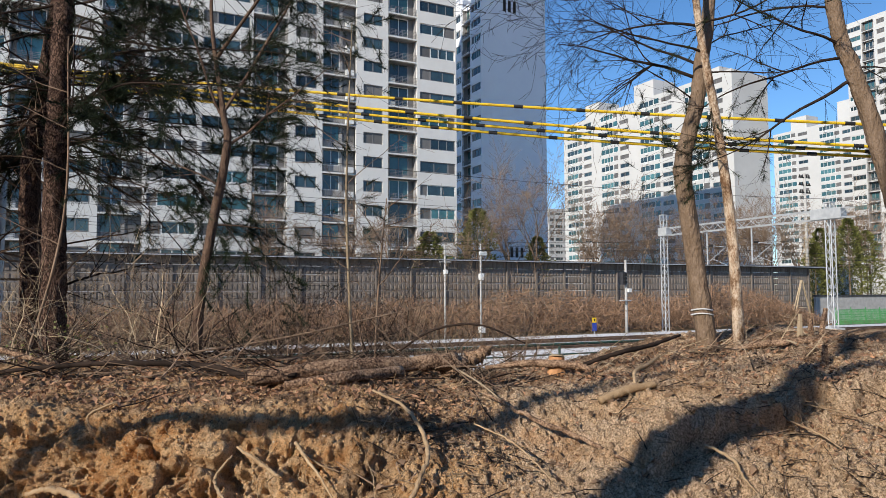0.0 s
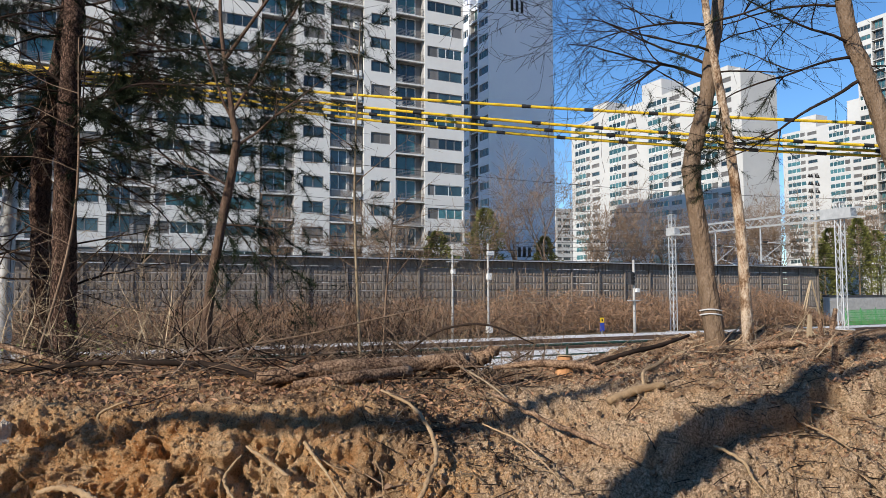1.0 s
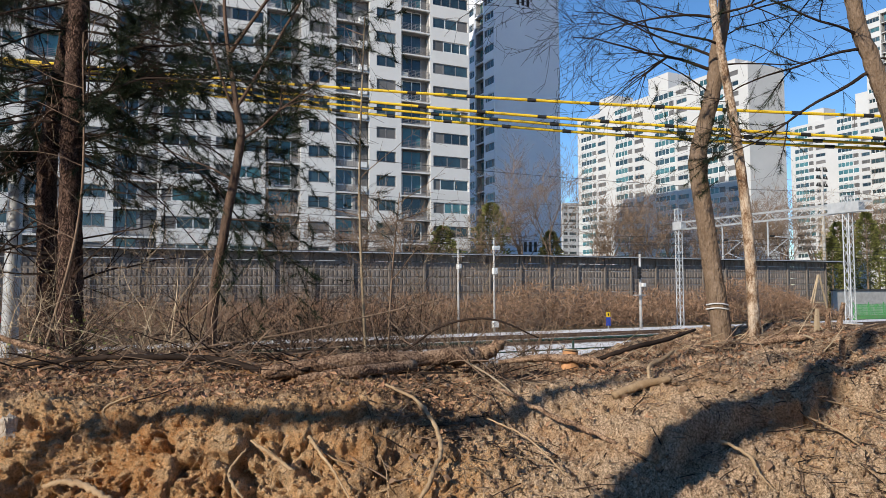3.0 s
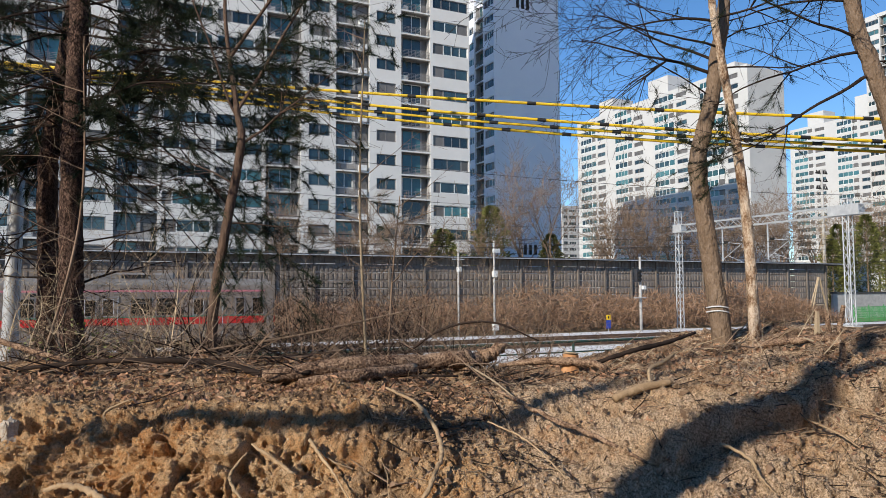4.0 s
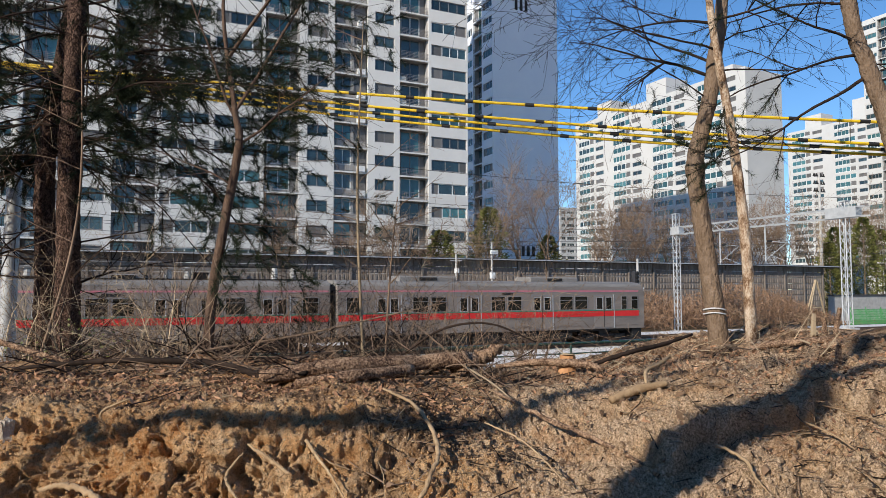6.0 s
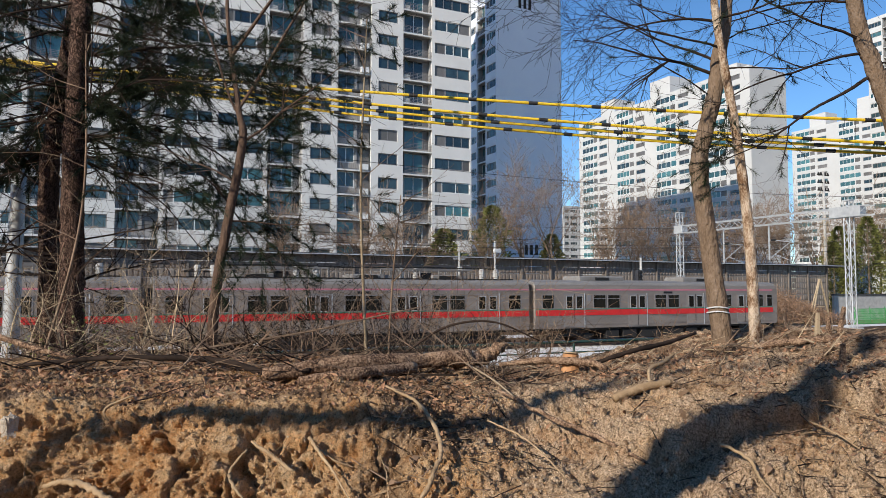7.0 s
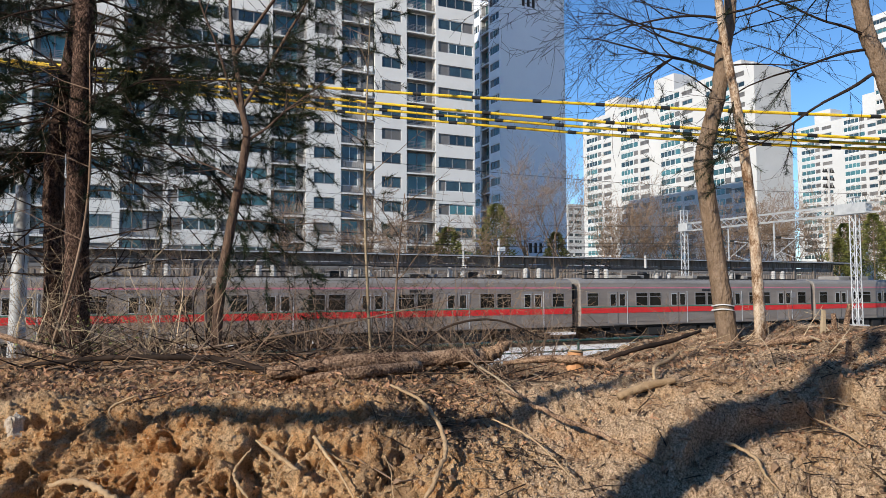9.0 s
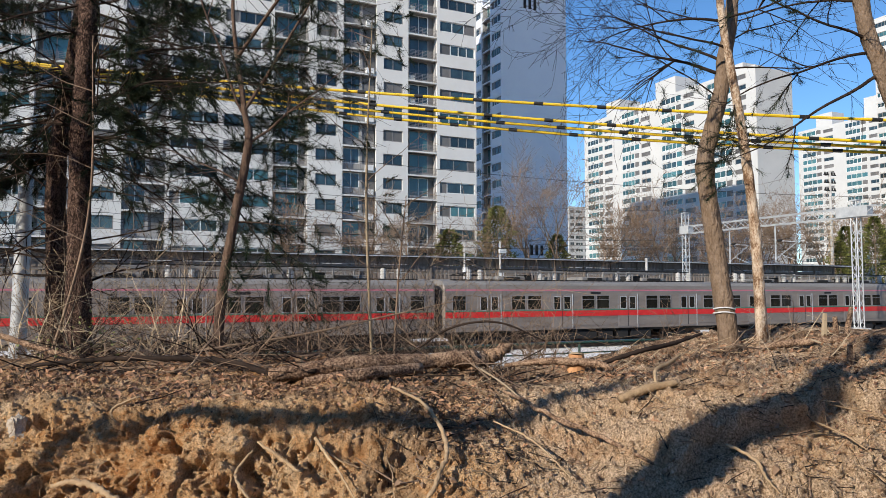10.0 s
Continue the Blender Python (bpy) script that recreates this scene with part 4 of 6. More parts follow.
def roof_gear(th, kind, seed):
    """Roof equipment: cool for air conditioners, power for a pantograph with its insulators."""
    rng = random.Random(seed)
    z = 3.72
    for bx in ((-5.2, 0.5, 5.0) if kind == "power" else (-4.5, 3.6)):
        sh = boxes([(bx - 1.7, bx + 1.7, -0.85, 0.85, z - 0.1, z + 0.26)], 0.08) if kind != "power" else boxes([(bx - 0.9, bx + 0.9, -0.8, 0.8, z - 0.1, z + 0.22)], 0.05)
        o = part("air_conditioner", sh, M_ROOF, th)
        part("grille", boxes([(bx - 0.5, bx + 0.5, -0.88, 0.88, z + 0.02, z + 0.18)]), M_DARK, o)
    if kind == "power":
        part("roof_walkway", boxes([(-9, 9, -1.0, -0.75, z - 0.02, z + 0.03)] + [(x * 0.45 - 8.8, x * 0.45 - 8.7, -1.02, -0.73, z - 0.2, z) for x in range(39)]), M_DARK, th)
        for x in (-7.8, -7.1, -3.2, -2.2, 2.4, 3.2, 7.2, 8.1):
            bm = bmesh.new()
            for k in range(4):
                bmesh.ops.create_cone(bm, cap_ends=True, segments=8, radius1=0.17, radius2=0.12, depth=0.14, matrix=Matrix.Translation((x, -0.6, z + 0.05 + k * 0.15)))
            part("insulator", bm, M_CONC, th)
        s = Shape()
        for x0 in (-7.5,):
            a, b, c = (x0 - 1.0, 0), (x0 + 0.9, 0.45), (x0 - 0.7, 0.75)
            for yy in (-0.5, 0.5):
                s.rod((x0 - 0.8, yy, z + 0.3), (x0 + 1.0, yy * 0.8, z + 0.62), 0.025, sides=5)
                s.rod((x0 + 1.0, yy * 0.8, z + 0.62), (x0 - 0.6, yy * 1.2, z + 1.15), 0.02, sides=5)
            s.rod((x0 - 0.6, -0.8, z + 1.15), (x0 - 0.6, 0.8, z + 1.15), 0.03, sides=5)
            s.rod((x0 - 0.9, -0.6, z + 0.28), (x0 + 1.1, -0.6, z + 0.28), 0.03, sides=5)
            s.rod((x0 - 0.9, 0.6, z + 0.28), (x0 + 1.1, 0.6, z + 0.28), 0.03, sides=5)
        s.make("pantograph", M_DARK, th, "folded black pantograph")
        s = Shape()
        s.tube([(-7, -0.6, z + 0.58), (-4, -0.65, z + 0.62), (0, -0.6, z + 0.56), (4, -0.65, z + 0.62), (8, -0.6, z + 0.58)], [0.04] * 5, 5)
        s.make("roof_cable", M_DARK, th)
        for x0, x1 in ((-6.0, -1.6), (1.2, 6.6)):
            s = Shape()
            for yy in (-0.75, 0.75):
                s.rod((x0, yy, z + 0.5), (x1, yy, z + 0.5), 0.05, sides=4)
                k = x0
                while k <= x1:
                    s.rod((k, yy, z - 0.1), (k, yy, z + 0.5), 0.045, sides=4)
                    k += 1.1
            s.make("equipment_frame", M_ROOF, th)
            for k in range(3):
                bx = x0 + 0.5 + k * (x1 - x0 - 1.2) / 2
                part("equipment_case", boxes([(bx - 0.35, bx + 0.35, -0.6, 0.6, z - 0.05, z + 0.2 + 0.12 * (k % 2))], 0.03), M_DARK if k % 2 else M_ROOF, th)


cars = []
lead = build_car("lead_car", "leading grey steel metro car with red stripe and cab", cab=True)
roof_gear(lead, "cool", 1)
cars.append(lead)
mid = build_car("middle_car", "grey steel metro car with red stripe and roof insulators")
roof_gear(mid, "power", 2)
cars.append(mid)
mid2 = build_car("middle_car", "grey steel metro car with red stripe and roof cooling units")
roof_gear(mid2, "power", 3)
cars.append(mid2)
cars.append(copy_thing(mid, pose(0, 0, 0)))
cars.append(copy_thing(mid2, pose(0, 0, 0)))
CAR_PITCH, NOSE_AT_7, SPEED = 20.0, 41.05, 11.29


def motions():
    """The train runs past at an even speed; its wheels turn with it."""
    n = 300
    for i, car in enumerate(cars):
        x = lambda t: NOSE_AT_7 + SPEED * (t - 7) - 9.75 - i * CAR_PITCH + (0.2 if i else 0)
        walk(car, [(t, pose(x(t), TRACK_Y, RAIL)) for t in (0, 2.5, 5, 7.5, 10)])
        for part_ob in car.children:
            if part_ob.name.startswith("wheelset"):
                at = part_ob.matrix_basis.translation.copy()
                walk(part_ob, [(k / FPS, Matrix.Translation(at) @ Matrix.Rotation(SPEED / 0.43 * k / FPS, 4, "Y")) for k in range(n + 1)])


# ---- line-side things ----
def lattice_mast(name, label, x, y, z0, z1, w=0.42, base=0.4):
    th = tagged(empty(name, (x, y, z0)), label, "mast", "portal masts")
    sh = Shape()
    h, c = z1 - z0, w / 2
    for sx in (-c, c):
        for sy in (-c, c):
            sh.rod((sx, sy, 0), (sx, sy, h), 0.04, sides=4)
    n = int(h / 0.55)
    for face in range(4):
        a = [(-c, -c), (c, -c), (c, c), (-c, c)][face]
        b = [(c, -c), (c, c), (-c, c), (-c, -c)][face]
        for k in range(n):
            p, q = (a, b) if k % 2 else (b, a)
            sh.rod((*p, k * h / n), (*q, (k + 1) * h / n), 0.022, sides=4)
    sh.make("lattice", M_GALV, th)
    part("cap", boxes([(-c - 0.05, c + 0.05, -c - 0.05, c + 0.05, h, h + 0.08)]), M_GALV, th)
    part("footing", boxes([(-0.5, 0.5, -0.5, 0.5, FORM - z0 - 0.3, base)], 0.04), M_CONC, th)
    return th


def gantry():
    x, ya, yb = 44.5, 30.6, 46.0
    lattice_mast("portal_mast", "galvanised lattice mast on a concrete footing", x, ya, -1.2, 7.6)
    lattice_mast("portal_mast", "galvanised lattice mast topped by an insulator", x, yb, -2.1, 8.3, w=0.4)
    th = tagged(empty("portal_beam", (x, ya, 6.55)), "galvanised lattice beam spanning the tracks", "beam")
    L = yb - ya + 0.4
    sh = Shape()
    for sx in (-0.28, 0.28):
        for z in (0, 0.62):
            sh.rod((sx, -1.6, z), (sx, L, z), 0.045, sides=4)
    n = 22
    for k in range(n):
        y0, y1 = -1.5 + k * (L + 1.5) / n, -1.5 + (k + 1) * (L + 1.5) / n
        for sx in (-0.28, 0.28):
            sh.rod((sx, y0, 0 if k % 2 else 0.62), (sx, y1, 0.62 if k % 2 else 0), 0.025, sides=4)
        for z in (0, 0.62):
            sh.rod((-0.28 if k % 2 else 0.28, y0, z), (0.28 if k % 2 else -0.28, y1, z), 0.022, sides=4)
    sh.make("lattice", M_GALV, th)
    part("end_plate", boxes([(-0.33, 0.33, -1.0, 1.2, -0.04, 0.68)], 0.02), M_GALV, th)
    part("end_plate", boxes([(-0.32, 0.32, L - 1.0, L, -0.03, 0.67)], 0.02), M_GALV, th)
    for y in (TRACK_Y, TRACK_Y + 4.3):
        th = tagged(empty("catenary_cantilever", (x, y + 1.9, 4.2)), "grey cantilever holding the contact wires", "cantilever", "catenary arms")
        sh = Shape()
        sh.rod((0, 0, -0.4), (0, 0, 2.4), 0.06, sides=6)
        sh.rod((0, 0, 1.2), (0, -1.9, 0.95), 0.03, sides=5)
        sh.rod((0, 0, -0.2), (0, -1.8, 0.93), 0.03, sides=5)
        sh.rod((0, -0.5, 0.1), (0, -1.9, -0.45), 0.022, sides=5)
        sh.make("tube_arm", M_GALV, th)
        bm = bmesh.new()
        for k in range(5):
            bmesh.ops.create_cone(bm, cap_ends=True, segments=9, radius1=0.1, radius2=0.06, depth=0.07, matrix=Matrix.Translation((0, -0.25 - k * 0.08, 1.17)) @ Matrix.Rotation(math.pi / 2, 4, "X"))
        part("insulator", bm, M_DARK, th)


gantry()


def wire(name, label, pts, r, mat=M_DARK):
    sh = Shape()
    sh.tube(pts, [r] * len(pts), 4)
    ob = sh.make(name, mat)
    tagged(ob, label, "wire", "overhead wires")


def sag(a, b, drop, n=24):
    a, b = Vector(a), Vector(b)
    return [a.lerp(b, k / n) - Vector((0, 0, 4 * drop * (k / n) * (1 - k / n))) for k in range(n + 1)]


for y in (TRACK_Y, TRACK_Y + 4.3):
    th = tagged(empty("overhead_line", (44.5, y, 3.75)), "dark contact and messenger wires above the track", "wire", "overhead wires")
    sh = Shape()
    sh.tube([(-110, 0, 0), (90, 0, 0)], [0.012] * 2, 4)
    sh.make("contact_wire", M_DARK, th)
    for k in range(-2, 2):
        pts = sag((k * 45, 0, 1.4), (k * 45 + 45, 0, 1.4), 0.8, 18)
        sh = Shape()
        sh.tube(pts, [0.012] * len(pts), 4)
        sh.make("messenger_wire", M_DARK, th)
        for p in pts[1::3]:
            sh = Shape()
            sh.rod((p.x, 0, 0), p, 0.006)
            sh.make("dropper", M_DARK, th)
for y, z in ((46.6, 8.6), (46.3, 7.0), (47.2, 5.4), (49.0, 6.2), (30.0, 7.8)):
    for k in range(-1, 2):
        wire("feeder_wire", "dark feeder wire along the railway", sag((44.3 + k * 45 - 45, y, z), (44.3 + k * 45, y, z), 0.5, 16), 0.017)


def handrail():
    th = tagged(empty("pipe_fence", (0, 26, FORM)), "dark green pipe fence along the track", "fence")
    for z, r in ((1.27, 0.06), (0.82, 0.035)):
        sh = Shape()
        sh.tube([(-40, 0, z), (110, 0, z)], [r, r], 8)
        sh.make("rail", M_RAILG, th, smooth=True)
    sh = Shape()
    sh.tube([(0, 0, -0.3), (0, 0, 1.25)], [0.055, 0.055], 8)
    me = mesh("post", sh.v, sh.f, M_RAILG)
    for k in range(24):
        hang("post", me, None, th, m=Matrix.Translation((-37 + k * 6.2, 0, 0)))


handrail()


def line_pole(x, y, h, head, label, r=0.09):
    th = tagged(empty("line_pole", (x, y, FORM)), label, "pole", "line-side poles")
    sh = Shape()
    sh.tube([(0, 0, -0.2), (0, 0, h)], [r, r * 0.75], 8)
    sh.make("shaft", M_CONC, th, smooth=True)
    for nm, b, mat in head:
        part(nm, boxes([b], 0.015), mat, th)
    return th


line_pole(23.9, 47.5, 7.2, [("camera_housing", (-0.12, 0.12, -0.3, 0.1, 5.0, 5.35), M_WFRAME), ("crossbar", (-0.5, 0.5, -0.03, 0.03, 5.9, 5.98), M_GALV)], "pale pole with a small white camera housing")
line_pole(27.0, 47.5, 7.4, [("lamp_head", (-0.1, 0.5, -0.12, 0.12, 6.5, 6.8), M_WFRAME), ("junction_box", (-0.18, 0.18, -0.25, 0.05, 4.6, 5.1), M_WFRAME), ("cabinet", (-0.2, 0.25, -0.25, 0.1, 0.5, 1.0), M_WFRAME)], "pale pole with white floodlight and boxes")
sg = line_pole(38.4, 44.0, 6.2, [("signal_head", (-0.55, -0.12, -0.25, 0.05, 4.2, 5.2), M_LAMPRED), ("platform", (-0.7, 0.3, -0.35, 0.05, 2.9, 2.97), M_GALV), ("horn_speaker", (0.05, 0.35, -0.3, 0.0, 3.6, 3.9), M_WFRAME)], "concrete signal pole with a dark three-aspect head", r=0.12)
for z in (4.4, 4.7, 5.0):
    bm = bmesh.new()
    bmesh.ops.create_cone(bm, cap_ends=True, segments=12, radius1=0.11, radius2=0.13, depth=0.18, matrix=Matrix.Translation((-0.33, -0.33, z)) @ Matrix.Rotation(math.pi / 2, 4, "X"))
    part("signal_hood", bm, M_BLACK, sg)
th = tagged(empty("marker_sign", (36.75, 46.0, FORM)), "small yellow and blue marker sign", "sign")
part("board", boxes([(-0.2, 0.2, -0.03, 0.0, 1.15, 1.55)]), M_YELLOW, th)
part("bar", boxes([(-0.06, 0.06, -0.04, -0.03, 1.25, 1.45)]), M_BLACK, th)
part("lower_board", boxes([(-0.22, 0.22, -0.03, 0.0, 0.45, 1.13)]), M_BLUE, th)
part("stake", boxes([(-0.03, 0.03, 0.0, 0.05, -0.2, 1.2)]), M_GALV, th)
th = tagged(empty("timber_frame", (67.7, 50.0, FORM)), "pale timber A-frame standing by the barrier", "frame")
for a, b in (((-1.5, 0, 0), (0, 0, 4.8)), ((1.6, 0, 0), (0.1, 0, 4.8)), ((-0.5, 1.2, 0), (0.05, 0.1, 4.8))):
    sh = Shape()
    sh.rod(a, b, 0.09, sides=5)
    sh.make("pole", M_STRAW, th)
sh = Shape()
sh.rod((-0.55, 0, 1.9), (0.65, 0, 1.9), 0.05, sides=5)
sh.make("crosspiece", M_STRAW, th)
th = tagged(empty("utility_pole", (82.5, 60, -2)), "utility pole with crossarms, wrapped in dry vines", "pole")
sh = Shape()
sh.tube([(0, 0, 0), (0, 0, 19)], [0.22, 0.16], 8)
sh.make("shaft", M_CONC, th, smooth=True)
for z in (16.4, 17.4, 18.4):
    part("crossarm", boxes([(-1.1, 1.1, -0.06, 0.06, z, z + 0.12)]), M_DARK, th)
    for x in (-0.9, -0.4, 0.4, 0.9):
        bm = bmesh.new()
        bmesh.ops.create_cone(bm, cap_ends=True, segments=8, radius1=0.12, radius2=0.06, depth=0.3, matrix=Matrix.Translation((x, 0, z + 0.28)))
        part("insulator", bm, M_DARK, th)
sh, rr = Shape(), random.Random(9)
for k in range(420):
    z = rr.uniform(0, 13.5)
    a = rr.uniform(0, 6.28)
    p = Vector((math.cos(a) * 0.25, math.sin(a) * 0.25, z))
    sh.tube([p, p + Vector((rr.gauss(0, 0.3), rr.gauss(0, 0.3), rr.uniform(-0.9, 0.3)))], [0.03, 0.012], 3, cap=False)
sh.make("dry_vine", M_STRAW, th)
# fence and low wall at the far end
th = tagged(empty("mesh_fence", (70.5, 48, FORM)), "green mesh fence panels by the tracks", "fence")
for k in range(8):
    part("panel", grid_rail(2.4, 16, 6, 0.1, 1.7, 0.05), M_CANVAS, th).matrix_basis = Matrix.Translation((k * 2.5, 0, 0))
    part("post", boxes([(k * 2.5 - 0.06, k * 2.5 + 0.0, 0.14, 0.2, -0.1, 1.9)]), M_CANVAS, th)
th = tagged(empty("low_wall", (79, 56.5, FORM)), "pale concrete boundary wall with a tiled coping", "wall", kind="structure")
part("wall_body", boxes([(0, 60, 0, 0.3, -0.3, 3.0)]), M_CONC, th)
part("coping", boxes([(-0.1, 60, -0.1, 0.4, 3.0, 3.2)]), M_EAVE, th)

# grey lamp column on the bank
th = tagged(empty("lamp_column", vw(-5.47, 9.0, soil(-5.47, 9.0) - 0.1)), "light grey painted steel column", "pole")
sh = Shape()
sh.tube([(0, 0, 0), (0, 0, 0.3), (0.02, 0, 2.0), (0.05, 0, 3.3), (0.05, 0, 3.32)], [0.11, 0.1, 0.09, 0.078, 0.05], 18)
sh.make("shaft", M_GALV, th, smooth=True)


def cover_cables():
    """Overhead lines in yellow insulating covers with black joints."""
    curves = [(0.00206, -0.1191, 5.222), (0.00265, -0.1399, 4.993), (0.0033, -0.1407, 4.903), (0.00388, -0.141, 4.813)]
    for k, (c2, c1, c0) in enumerate(curves):
        line = [vw(u, 13.17 - 0.185 * u + 0.12 * (k - 1.5), c0 + c1 * u + c2 * u * u) for u in np.linspace(-14, 16, 61)]
        th = tagged(empty("covered_cable", line[0]), "overhead cable in yellow insulating covers with black joints", "cable", "yellow covered cables")
        P = [p - line[0] for p in line]
        sh = Shape()
        sh.tube(P, [0.026] * len(P), 9)
        sh.make("cover", M_YELLOW, th, smooth=True)
        sh = Shape()
        sh.tube([p + vw(0, -0.0255, -0.002) for p in P], [0.002] * len(P), 5)
        sh.make("seam", M_DARK, th, "dark slit along the cover")
        step, run, nxt = 1.13, 0.0, 0.3 + 0.27 * k
        for p, q in zip(P, P[1:]):
            ln = (q - p).length
            while nxt < run + ln:
                c = p.lerp(q, (nxt - run) / ln)
                dd = (q - p).normalized()
                js = Shape()
                js.tube([c - dd * 0.08, c + dd * 0.08], [0.034, 0.034], 9)
                js.make("joint", M_BLACK, th)
                nxt += step
            run += ln


cover_cables()


# ---- trees and shrubs ----
def grow(sh, p, d, length, r, depth, rng, tips, bend=0.25, up=0.0, kids=(3, 5), spread=0.9, shrink=0.6, sides=None, seg=0.22, start=0.25, floor=0.0016):
    """A branch with its side branches; tips gathers (point, direction, level)."""
    n = max(3, int(length / seg))
    d = d.normalized()
    pts, rad = [p.copy()], [r]
    for i in range(n):
        d = d + Vector((rng.gauss(0, bend), rng.gauss(0, bend), rng.gauss(0, bend) + up)) * (0.55 if depth else 0.4)
        d.normalize()
        p = p + d * (length / n)
        pts.append(p.copy())
        rad.append(max(r * (1 - 0.8 * (i + 1) / n), floor))
        tips.append((p.copy(), d.copy(), depth))
    sh.tube(pts, rad, sides or (6 if r > 0.03 else 4 if r > 0.012 else 3), cap=False)
    tips.append((pts[-1], d, 0))
    if depth:
        for _ in range(rng.randint(*kids)):
            i = rng.randint(int(n * start), n)
            q = pts[i]
            t = (pts[min(i + 1, n)] - pts[max(i - 1, 0)]).normalized()
            side = t.cross(Vector((rng.gauss(0, 1), rng.gauss(0, 1), rng.gauss(0, 1))))
            if side.length < 0.01:
                continue
            nd = (t * (1 - 0.5 * spread) + side.normalized() * spread)
            grow(sh, q, nd, length * shrink * rng.uniform(0.6, 1.15), max(rad[i] * 0.62, 0.002), depth - 1, rng, tips, bend, up, kids, spread, shrink, None, seg, start, floor)


def trunk_part(th, pts, radii, mat, sides=14, rough=0.05, seed=0, name="trunk", knots=()):
    """A trunk along pts with an uneven surface, flared at its foot."""
    P = spline(pts, 36)
    R = np.interp(np.linspace(0, 1, len(P)), np.linspace(0, 1, len(radii)), radii)
    sh = Shape()
    sh.tube(P, list(R), sides)
    rng = np.random.RandomState(seed)
    V = np.array([tuple(v) for v in sh.v])
    C = np.repeat(np.array([tuple(p) for p in P]), sides, 0)
    k = 1 + rough * fbm(V[:, 0] * 22, V[:, 1] * 22, V[:, 2] * 11, 3, seed, 0.6)
    for kz, amt in knots:
        k = k + amt * np.exp(-((V[:, 2] - kz) / 0.09) ** 2)
    V = C + (V - C) * k[:, None]
    sh.v = [Vector(v) for v in V]
    return sh.make(name, mat, th, smooth=True), P


def needles(sh, p, d, rng, n=40, ln=0.085, w=0.0021, cone=0.5, run=0.12):
    """A brush of fine needles along the last stretch of a twig."""
    for _ in range(n):
        back_off = run * rng.random()
        v = (d * (0.55 + 0.5 * (1 - back_off / run)) + Vector((rng.gauss(0, cone), rng.gauss(0, cone), rng.gauss(0, cone)))).normalized()
        s = v.cross(Vector((rng.gauss(0, 1), rng.gauss(0, 1), rng.gauss(0, 1))))
        if s.length < 1e-3:
            continue
        s = s.normalized() * w
        o = p - d * back_off
        sh.tri(o - s, o + s, o + v * ln * rng.uniform(0.7, 1.2))


def tree(name, label, pts, radii, mat, seed, limbs=(), crown=None, twig_mat=M_DARKTWIG, rough=0.06, knots=(), dead=(), sides=26, needle_len=0.095):
    """pts in world metres. limbs: (height along the trunk 0..1, direction u v z, length, radius, levels, kwargs)."""
    rng = random.Random(seed)
    th = tagged(empty(name, pts[0]), label, "tree")
    off = Vector(pts[0])
    _, P = trunk_part(th, [Vector(p) - off for p in pts], radii, mat, sides, rough, seed, knots=[(k - off.z, a) for k, a in knots])
    tips = []
    for h, d, ln, r, lv, kw in limbs:
        sh = Shape()
        i = int(h * (len(P) - 1))
        t0 = len(tips)
        grow(sh, P[i], vw(*d[:2], d[2]), ln, r, lv, rng, tips, **kw)
        sh.make("limb", mat if r > 0.033 else twig_mat, th, smooth=True)
    if crown:
        sh = Shape()
        for k, (p, d, lv) in enumerate(tips):
            gap = vnoise(np.array([p.x * 2.6]), np.array([p.y * 2.6]), np.array([p.z * 3.4]), seed)[0]
            if lv <= 1 and rng.random() < crown * min(1, max(0, (gap + 0.06) / 0.3)):
                needles(sh, p, d, rng, n=rng.randint(26, 40), ln=needle_len)
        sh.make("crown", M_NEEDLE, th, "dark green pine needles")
    for h, d, ln, r, lv, kw in dead:
        sh = Shape()
        grow(sh, P[int(h * (len(P) - 1))], vw(*d[:2], d[2]), ln, r, lv, rng, [], **kw)
        sh.make("dead_limb", M_DARKTWIG, th)
    return th


rng = random.Random(12)
# the two pines by the cut
def dead_limbs(n, h0, h1, ln, seed):
    q = random.Random(seed)
    return [(q.uniform(h0, h1), (q.choice((-1, 1, 1)) * q.uniform(0.5, 1), q.uniform(-0.6, 0.5), q.uniform(-0.3, 0.5)), ln * q.uniform(0.6, 1.3), q.uniform(0.009, 0.018), 2, dict(up=-0.05, bend=0.2, kids=(3, 5), spread=0.7, shrink=0.55, seg=0.12)) for _ in range(n)]


def sprays(n, h0, h1, ln, dirs, seed, droop=-0.03, r=0.017, kids=(7, 10), rise=(-0.3, 0.15)):
    """Needle boughs that leave the trunk in layers and hang outwards."""
    q = random.Random(seed)
    out = []
    for k in range(n):
        a = q.uniform(*dirs)
        out.append((h0 + (h1 - h0) * (k + q.uniform(-0.2, 0.2)) / max(1, n - 1), (math.cos(a), math.sin(a), q.uniform(*rise)), ln * q.uniform(0.75, 1.2), r, 2,
                    dict(up=droop, bend=0.13, kids=kids, spread=0.62, shrink=0.42, seg=0.14, start=0.12)))
    return out


tree("pine_tree", "rough-barked pine with drooping dark needle branches", [vw(-3.9, 7.4, 0.5), vw(-3.87, 7.4, 1.3), vw(-3.9, 7.4, 2.88), vw(-3.86, 7.4, 4.7), vw(-3.8, 7.5, 8.5)], [0.145, 0.124, 0.108, 0.099, 0.045], M_BARK, 21,
     limbs=sprays(15, 0.57, 0.9, 2.7, (-0.55, 0.6), 4) + sprays(10, 0.6, 0.86, 1.4, (-0.9, 0.8), 14) + sprays(12, 0.58, 0.9, 1.6, (2.3, 4.0), 5), crown=0.92, rough=0.1, knots=((2.1, 0.06), (3.3, 0.05)), dead=dead_limbs(14, 0.32, 0.7, 1.5, 1))
